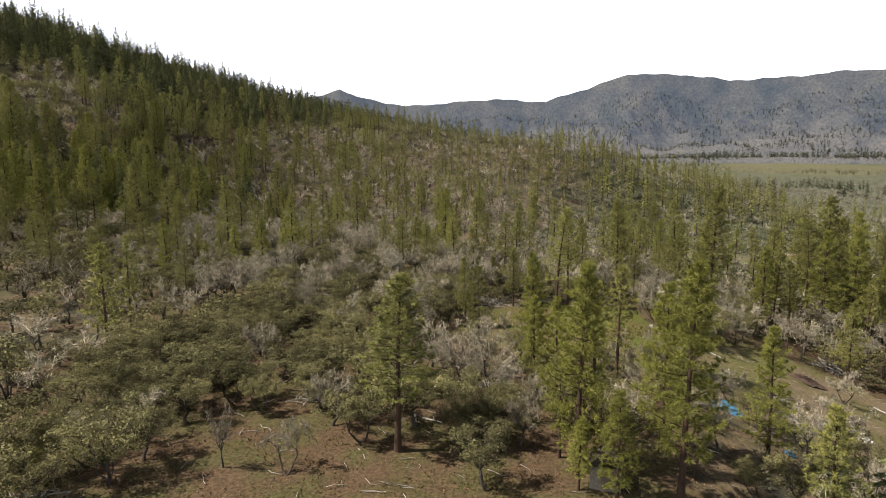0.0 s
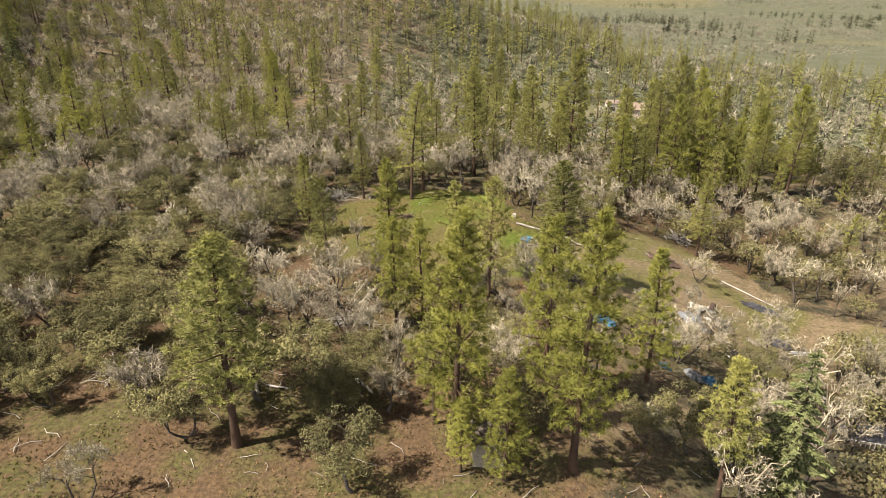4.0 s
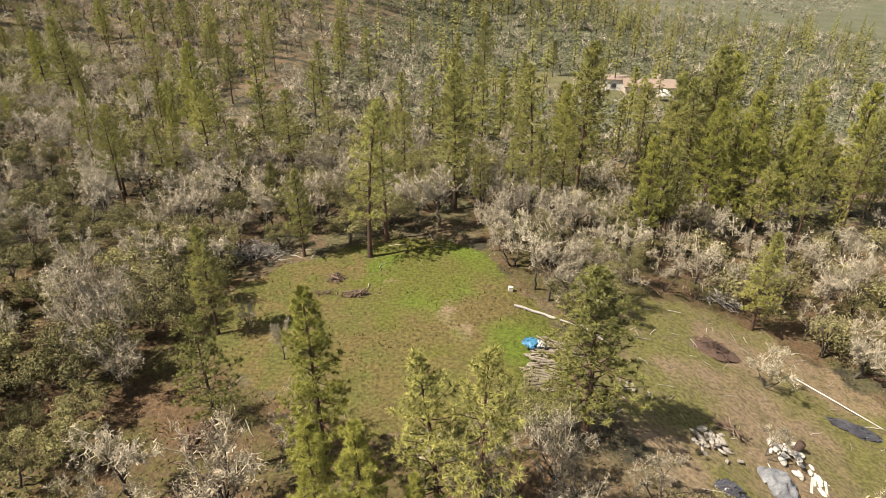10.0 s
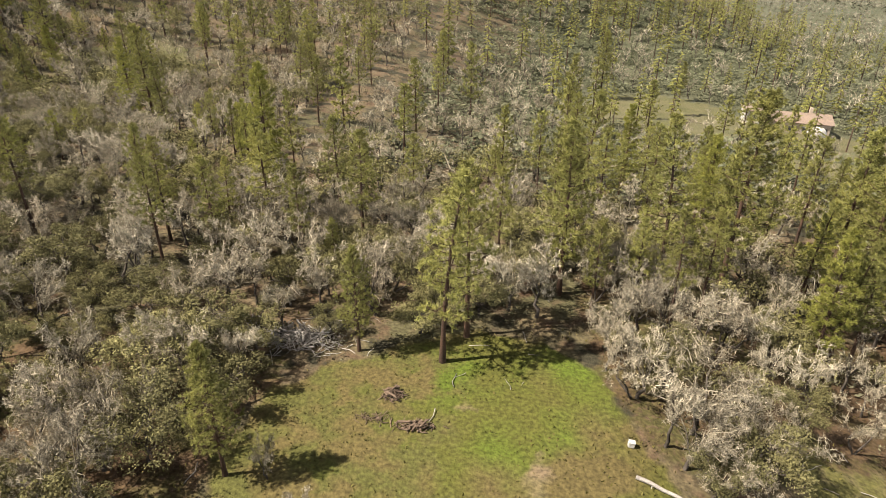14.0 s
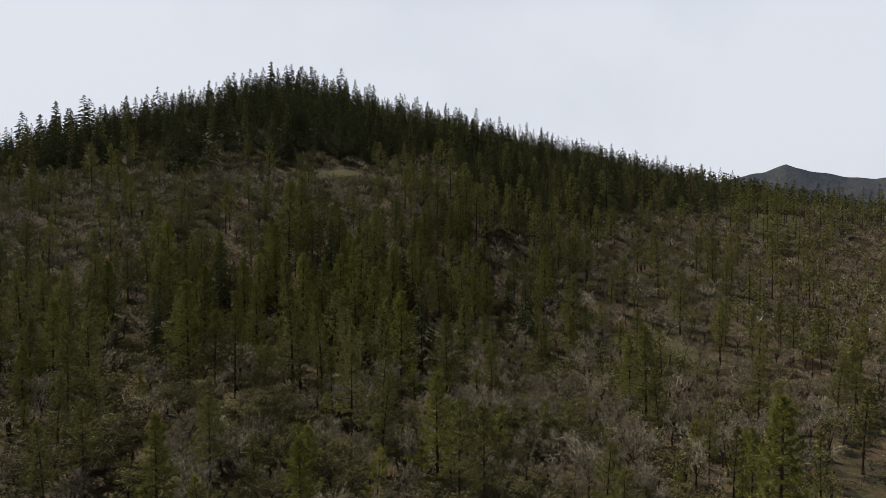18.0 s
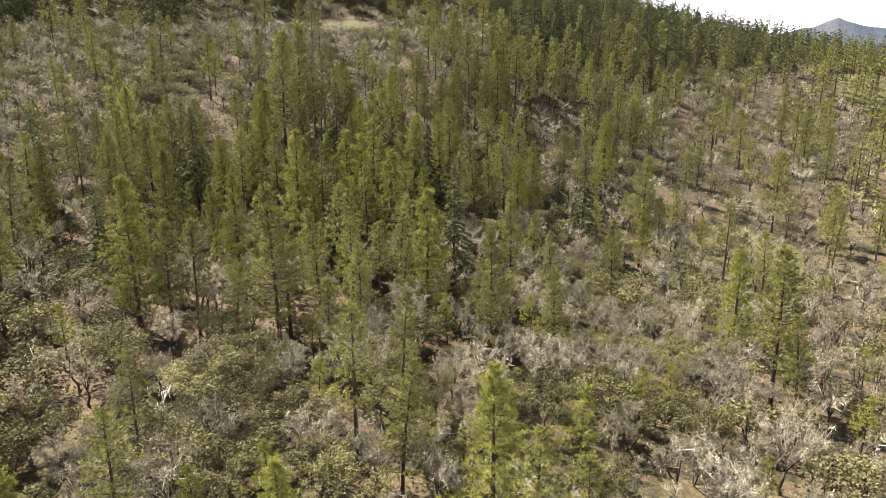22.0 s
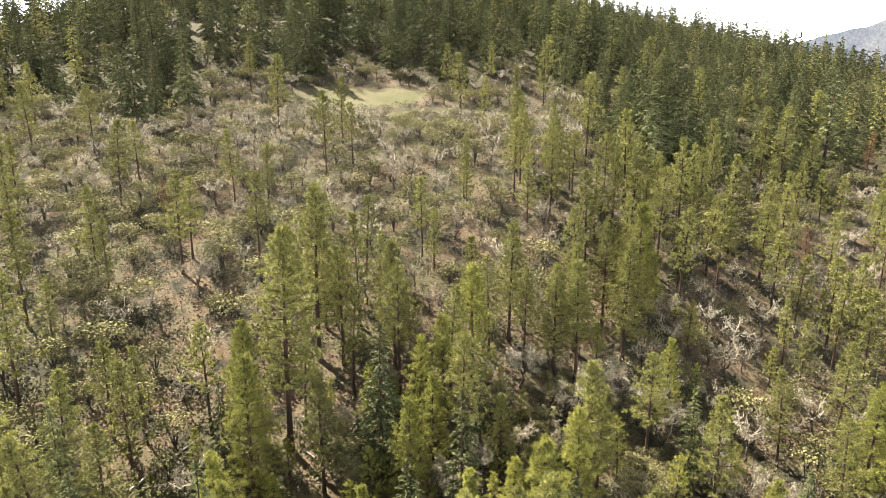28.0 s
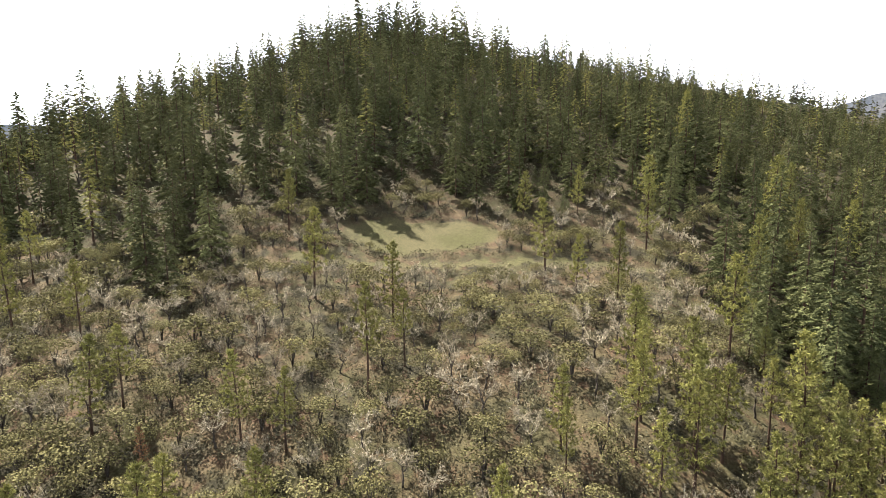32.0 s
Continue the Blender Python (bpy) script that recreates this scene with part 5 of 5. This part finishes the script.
brush_pile(-30.5, 60.5, 2.6, 1.6, 0.8, 150, 1.7, 0.04, BROWN_WOOD, "dark heap of cut branches under evergreen oaks", 6)
brush_pile(-25.5, 55.5, 3.0, 2.0, 0.9, 170, 1.8, 0.04, DEAD_WOOD, "gray tangle of fallen oak limbs on brown litter", 8, 0.5)
brush_pile(-9.0, 56.0, 2.4, 2.0, 0.8, 150, 1.5, 0.045, BROWN_WOOD, "reddish brown heap of cut brush in leaf litter", 6)
brush_pile(-21.0, 64.5, 2.4, 1.6, 0.8, 130, 1.7, 0.04, DEAD_WOOD, "gray tangle of fallen oak limbs on brown litter", 6, 1.1)
brush_pile(-15.0, 71.5, 1.4, 2.6, 0.7, 120, 1.3, 0.04, BROWN_WOOD, "long low row of brown cut brush", 4, -0.2)
brush_pile(-36.5, 33.0, 2.4, 1.8, 0.7, 140, 1.5, 0.035, DEAD_WOOD, "gray brush heap beside a leaning evergreen oak", 4)
brush_pile(-79.0, 113.2, 2.7, 2.2, 1.1, 210, 2.2, 0.045, DEAD_WOOD, "fallen bleached oak with splayed gray branches", 9)
brush_pile(22.8, 76.4, 1.6, 0.6, 0.4, 50, 1.8, 0.03, BROWN_WOOD, "stack of thin dark poles beside pale stones", 4, -0.6)
brush_pile(-143.0, 121.0, 1.8, 1.4, 0.8, 90, 1.6, 0.035, DEAD_WOOD, "gray fallen branches on the grassy slope", 5)


def burn_heap(x, y):
    root = base_at("burn_heap", x, y, "round burnt brush heap on bare brown earth", "burn heap")
    v, f = sheet(4.6, 3.4, 0.18, 3, 18, 9)
    mesh_part("mound", (v, f), EARTH, root, flat=False)
    tagged(mesh_part("charred_sticks", tangle(110, 1.9, 1.3, 0.5, 0.9, 0.03), CHARRED, root), kind="stuff")


burn_heap(26.6, 88.2)


def white_log(x, y, length, r, turn, label, mat=DEAD_WOOD, tilt=0.0):
    root = base_at("fallen_log", x, y, label, "log", "fallen logs", turn, r)
    mesh_part("trunk", crooked(length, r, 0.05, 8, 8), mat, root, at=pose(0, 0, 0.02, 0, tilt, 0))
    for k in range(2):
        mesh_part("branch_stub", tube(np.array([[0, 0, 0], [0.25, 0.2, 0.06], [0.3, 0.5, 0.1]]) * rng.uniform(0.7, 1.5), [r * 0.4, r * 0.3, r * 0.12], 5), mat, root, at=pose(length * (-0.3 + 0.3 * k), 0, 0, 0, 0, rng.uniform(0, 360)))


white_log(10.2, 87.2, 6.0, 0.13, -0.35, "long bleached log lying under bare oaks")
white_log(14.4, 85.2, 4.2, 0.12, -0.9, "bleached log with shredded end under oaks")
white_log(-15.0, 53.2, 1.5, 0.14, 1.9, "short crooked white log on brown litter")
white_log(-13.4, 53.3, 2.0, 0.09, -0.2, "short crooked white log on brown litter")
white_log(-7.0, 53.6, 2.2, 0.12, -0.8, "thick pale limb on brown litter")
white_log(-154.0, 116.0, 9.5, 0.16, 2.05, "long straight bleached log on the grassy slope")
white_log(-147.0, 131.0, 5.0, 0.12, 0.4, "pale fallen log on the brushy slope")
white_log(-249.0, 160.5, 5.0, 0.22, 0.9, "reddish dead log at the edge of the hill meadow", BROWN_WOOD)
pole = base_at("long_pole", 36.7, 84.0, "long straight white pole lying on green grass", "pole", turn=-0.8, lift=0.12)
mesh_part("shaft", tube(np.array([[-4.2, 0, 0], [-1, 0.05, 0], [1, 0, 0.01], [4.2, 0.03, 0]]), [0.06, 0.055, 0.05, 0.045], 10), WHITE_PAINT, pole)


def sack_heap(x, y, count, mat, label, category, piece, w=1.2, size=0.42):
    root = base_at("%s_heap" % piece, x, y, label, category)
    meshes = []
    for k in range(4):
        bm = lump(size * 1.35, size * 0.85, size * 0.5, 0.35 if piece == "sack" else 0.8, k)
        me = bpy.data.meshes.new(piece)
        bm.to_mesh(me)
        bm.free()
        me.materials.append(mat)
        me.polygons.foreach_set("use_smooth", np.full(len(me.polygons), piece == "sack"))
        meshes.append(me)
    for k in range(count):
        ob = new(piece, meshes[k % 4])
        ob.parent = root
        u = rng.normal(size=2) * 0.45 * w
        z = size * 0.3 + max(0, 0.6 * (1 - np.hypot(*u) / w)) * rng.random()
        s = rng.uniform(0.55, 1.1)
        ob.matrix_basis = pose(u[0], u[1], z, rng.normal() * 15, rng.normal() * 15, rng.uniform(0, 360)) @ Matrix.Scale(s, 4)
    return root


sack_heap(20.2, 74.6, 34, STONE, "heap of pale broken rocks on bare earth", "rock heap", "rock", 1.5, 0.26)
sack_heap(27.0, 75.0, 36, WHITE_SACK, "heap of white stuffed sacks on bare earth", "sack heap", "sack", 1.9, 0.3)
sack_heap(26.8, 66.9, 7, WHITE_SACK, "few white sacks under bare oaks", "sack heap", "sack", 0.9, 0.28)
sack_heap(15.6, 78.2, 14, STONE, "low scatter of pale rubble on bare earth", "rubble", "rubble", 1.6, 0.2)
sack_heap(33.2, 63.0, 12, STONE, "scattered pale rubble beside oak trunks", "rubble", "rubble", 1.7, 0.22)


def tarp_at(name, x, y, w, d, tall, mat, label, seed, turn=0.0):
    root = base_at(name, x, y, label, "tarp", turn=turn)
    mesh_part("cloth", sheet(w, d, tall, 3, 18, seed), mat, root)
    mesh_part("folded_edge", sheet(w * 0.5, d * 0.3, tall * 0.3, 5, 10, seed + 50), mat, root, at=pose(w * 0.3, -d * 0.42, 0.02, 0, 0, 20))
    return root


tarp_at("draped_tarp", 24.6, 72.0, 2.8, 3.2, 0.9, GRAY_SHEET, "gray sheet draped over a heap beside white sacks", 12)
tarp_at("plastic_sheet", 36.0, 80.9, 4.6, 1.5, 0.5, BLACK_SHEET, "crumpled black plastic sheet beside the white pole", 13, -0.35)
tarp_at("plastic_sheet", 20.0, 70.3, 2.2, 1.5, 0.5, BLACK_SHEET, "crumpled black plastic sheet on trodden earth", 14)
tarp_at("draped_tarp", 13.4, 66.4, 3.0, 1.9, 0.9, BLUE_TARP, "blue tarp draped over a heap under bare oaks", 15, -0.2)
tarp_at("draped_tarp", 21.8, 60.2, 1.4, 1.1, 0.7, BLUE_TARP, "blue tarp bunched among gray junk under oaks", 16)
tarp_at("draped_tarp", 20.4, 60.4, 1.8, 1.5, 0.6, GRAY_SHEET, "gray sheet bunched among junk under oaks", 17)
tarp_at("plastic_sheet", 17.9, 60.5, 0.9, 0.8, 0.3, BLUE_TARP, "small scrap of blue tarp on brown ground", 18)
tarp_at("plastic_sheet", 34.2, 72.6, 2.8, 1.6, 0.6, BLACK_SHEET, "black plastic bunched over junk beside an oak", 19)


def boards(x, y, count, length, turn, mat, label):
    root = base_at("board_stack", x, y, label, "boards", turn=turn)
    for k in range(count):
        part("board", box(length * rng.uniform(0.8, 1.1), 0.2, 0.05, 0.008), mat, root).matrix_basis = pose(rng.normal() * 0.2, (k - count / 2) * 0.27, 0.05 + 0.03 * (k % 2), 0, rng.normal() * 2, rng.normal() * 6)


boards(28.2, 73.0, 6, 1.9, 1.1, WHITE_PAINT, "loose white boards on bare earth beside sacks")
boards(36.2, 71.6, 3, 2.6, 0.3, WHITE_PAINT, "two long white boards on bare earth")
boards(31.2, 71.5, 5, 1.8, -0.7, GRAY_WOOD, "loose gray boards under a lichen-hung oak")
crate = base_at("white_box", 7.4, 91.0, "small white box standing on grass by oaks", "box", lift=0.2)
part("body", box(0.42, 0.34, 0.4, 0.03), WHITE_PAINT, crate)
part("cover", box(0.46, 0.38, 0.05, 0.02), WHITE_PAINT, crate).matrix_basis = pose(0, 0, 0.22)
barrel = base_at("wood_drum", 28.2, 76.3, "dark rusty drum standing behind white sacks", "drum")
mesh_part("shell", tube(np.array([[0, 0, 0], [0, 0, 0.3], [0, 0, 0.6], [0, 0, 0.9]]), [0.3, 0.31, 0.31, 0.3], 14), CHARRED, barrel)
mesh_part("rim", tube(np.array([[0, 0, 0.86], [0, 0, 0.93]]), [0.33, 0.33], 14), CHARRED, barrel)


def shed(x, y, w, d, tall, turn, wall_mat, roof_mat, label, pitch=0.5):
    root = base_at("shed", x, y, label, "shed", turn=turn)
    for name, sx, sy, px, py in (("wall", w, 0.1, 0, -d / 2), ("wall", w, 0.1, 0, d / 2), ("wall", 0.1, d - 0.21, -w / 2 + 0.05, 0), ("wall", 0.1, d - 0.21, w / 2 - 0.05, 0)):
        part(name, box(sx, sy, tall, 0.01), wall_mat, root).matrix_basis = pose(px, py, tall / 2)
    for side in (-1, 1):
        slope = math.degrees(math.atan2(pitch, w / 2))
        part("roof_panel", box(math.hypot(w / 2, pitch) + 0.2, d + 0.4, 0.06, 0.01), roof_mat, root).matrix_basis = pose(side * w / 4, 0, tall + pitch / 2 + 0.03, 0, side * slope, 0)
    part("door", box(0.8, 0.06, tall * 0.88, 0.01), GRAY_WOOD, root, "gray plank door").matrix_basis = pose(0.1, -d / 2 - 0.08, tall * 0.45)
    return root


SHED_WALL = material("shed_wall", (0.222, 0.201, 0.164), 0.85, (0.158, 0.143, 0.116), 1.4, 10, spec=0.2)
METAL_ROOF = material("gray_roof", (0.106, 0.109, 0.125), 0.5, (0.066, 0.0693, 0.0792), 0.9, 7, spec=0.4)
FELT_ROOF = material("felt_roof", (0.0792, 0.066, 0.0554), 0.9, (0.0502, 0.0422, 0.037), 1.1, 8, spec=0.15)
shed(2.0, 46.6, 2.2, 2.4, 1.8, 0.03, SHED_WALL, FELT_ROOF, "small shed with brown felt roof and pale walls under pines", 0.55)
shed(37.5, 50.6, 5.6, 4.2, 2.3, 0.25, SHED_WALL, METAL_ROOF, "low outbuilding with flat gray metal roof", 0.35)


def deck():
    root = base_at("tarped_deck", 35.6, 58.2, "low deck with white lattice rail and black tarp", "deck", turn=-0.25)
    part("platform", box(5.0, 3.0, 0.25, 0.02), GRAY_WOOD, root).matrix_basis = pose(0, 0, 0.45)
    mesh_part("tarp", sheet(4.6, 2.7, 0.4, 3, 16, 31), BLACK_SHEET, root, "black plastic tarp", pose(0, 0, 0.58))
    for z in (0.25, 0.95):
        part("rail", box(5.0, 0.06, 0.07, 0.01), WHITE_PAINT, root).matrix_basis = pose(0, -1.62, z)
    for k in range(15):
        part("baluster", box(0.05, 0.05, 0.64, 0.008), WHITE_PAINT, root).matrix_basis = pose(-2.4 + k * 0.343, -1.62, 0.6)
    for px in (-2.3, 2.3):
        for py in (-1.3, 1.3):
            part("post", box(0.12, 0.12, 0.36, 0.01), GRAY_WOOD, root).matrix_basis = pose(px, py, 0.16)


deck()
brush_pile(33.0, 61.0, 1.5, 1.2, 0.8, 80, 1.2, 0.03, CHARRED, "dark heap of scrap and sticks by the deck", 4)


# ---- the house in the valley ----
def house():
    wall = material("stucco_wall", (0.29, 0.243, 0.201), 0.85, (0.253, 0.206, 0.169), 0.5, 6)
    roof = material("clay_roof", (0.17, 0.125, 0.10), 0.8, (0.13, 0.10, 0.08), 0.4, 5)
    glass = material("window_glass", (0.03, 0.035, 0.04), 0.1, (0.02, 0.02, 0.03), 1.0, spec=0.6)
    root = base_at("house", 60.5, 219.0, "long low house with salmon roof and pale walls", "house", turn=-0.12, lift=-0.3)
    w, d, h = 13.5, 8.0, 3.0
    for sx, sy, px, py in ((w, 0.25, 0, -d / 2), (w, 0.25, 0, d / 2), (0.25, d - 0.52, -w / 2 + 0.13, 0), (0.25, d - 0.52, w / 2 - 0.13, 0)):
        part("wall", box(sx, sy, h, 0.02), wall, root).matrix_basis = pose(px, py, h / 2)
    for side in (-1, 1):
        part("roof", box(w + 1.2, 4.9, 0.18, 0.03), roof, root).matrix_basis = pose(0, side * 2.25, h + 0.85, side * -18, 0, 0)
    for k in range(4):
        win = part("window", box(1.3, 0.12, 1.1, 0.02), WHITE_PAINT, root, "white-framed dark window")
        win.matrix_basis = pose(-4.8 + 3.0 * k, -d / 2 - 0.14, 1.7)
        part("pane", box(1.1, 0.05, 0.9, 0.01), glass, win).matrix_basis = pose(0, -0.07, 0)
    part("door", box(1.0, 0.1, 2.1, 0.02), glass, root).matrix_basis = pose(5.6, -d / 2 - 0.14, 1.05)
    part("chimney", box(0.8, 0.8, 1.4, 0.03), wall, root).matrix_basis = pose(3, 1.2, h + 2.0)
    annex = base_at("annex", 52.5, 224.0, "pale flat-roofed annex with white trim beside the house", "house", turn=-0.12, lift=-0.3)
    part("wall", box(6.0, 6.0, 3.4, 0.03), WHITE_PAINT, annex).matrix_basis = pose(0, 0, 1.7)
    part("roof", box(6.8, 6.8, 0.3, 0.03), roof, annex).matrix_basis = pose(0, 0, 3.57)
    part("window", box(1.6, 0.1, 1.2, 0.02), glass, annex).matrix_basis = pose(-1, -3.07, 1.9)
    tank = base_at("covered_trailer", 62.0, 209.5, "rounded white covered trailer in front of the house", "trailer", lift=0.2)
    part("body", lump(2.0, 1.4, 1.5, 0.1, 2), WHITE_PAINT, tank).matrix_basis = pose(0, 0, 1.3)
    for px in (-0.9, 0.9):
        mesh_part("wheel", tube(np.array([[px, -1.3, 0.3], [px, -1.1, 0.3], [px, 1.1, 0.3], [px, 1.3, 0.3]]), [0.32, 0.34, 0.34, 0.32], 12), CHARRED, tank)


house()


# ---- low growth: grass, litter and twigs on the ground near the flight ----
def low_growth():
    r = np.random.default_rng(21)
    n = 26000
    x, y = r.uniform(-45, 48, n), r.uniform(28, 104, n)
    keep = (r.random(n) < 0.25 + 0.75 * (np.sin(x / 3.1) * np.sin(y / 2.7) > 0)) & (yard(x, y) < 0.8)
    x, y = x[keep], y[keep]
    base = np.stack([x, y, land(x, y) - 0.02], 1)
    way = unit(np.stack([r.normal(size=len(x)) * 0.5, r.normal(size=len(x)) * 0.5, np.ones(len(x))], 1))
    grass = material("grass_tufts", (0.0871, 0.0845, 0.0222), 0.8, (0.106, 0.0845, 0.037), 0.2, 1.5, through_light=0.3, island=0.22, spec=0.1)
    v, f = blades(base, way, r.uniform(0.1, 0.32, len(x)), r.uniform(0.08, 0.2, len(x)))
    tagged(new("grass", mesh_from("grass", v, f, [grass])), "short green and straw grass tufts in the clearing", "grass", kind="stuff")
    n = 24000
    x, y = r.uniform(-40, 14, n), r.uniform(34, 80, n)
    keep = clearing(x, y) < 0.3
    x, y = x[keep], y[keep]
    base = np.stack([x, y, land(x, y) + 0.03], 1)
    way = unit(np.stack([r.normal(size=len(x)), r.normal(size=len(x)), 0.35 * r.normal(size=len(x)) + 0.2], 1))
    leaves = material("fallen_leaves", (0.127, 0.0739, 0.0412), 0.85, (0.0845, 0.0528, 0.0306), 0.4, 3, island=0.45, spec=0.15)
    v, f = leaf_quads(base, way, r.uniform(0.08, 0.2, len(x)), r.uniform(0.06, 0.14, len(x)))
    tagged(new("leaf_litter", mesh_from("leaf_litter", v, f, [leaves])), "brown fallen oak leaves and clods over bare earth", "leaf litter", kind="stuff")
    sticks = []
    for k in range(420):
        x, y = r.uniform(-42, 40), r.uniform(34, 102)
        if clearing(x, y) > 0.2 and r.random() < 0.8:
            continue
        L = r.uniform(0.5, 2.0)
        v, f = crooked(L, 0.012 + 0.014 * L, 0.25, 3, 4)
        m = np.array(Euler((0, 0, r.uniform(0, 6.28))).to_matrix())
        sticks.append((v @ m.T + [x, y, height(x, y) + 0.1], f))
    v, f = joined(sticks)
    tagged(new("fallen_twigs", mesh_from("fallen_twigs", v, f, [DEAD_WOOD])), "pale fallen twigs scattered over the ground", "twigs", kind="stuff")


low_growth()
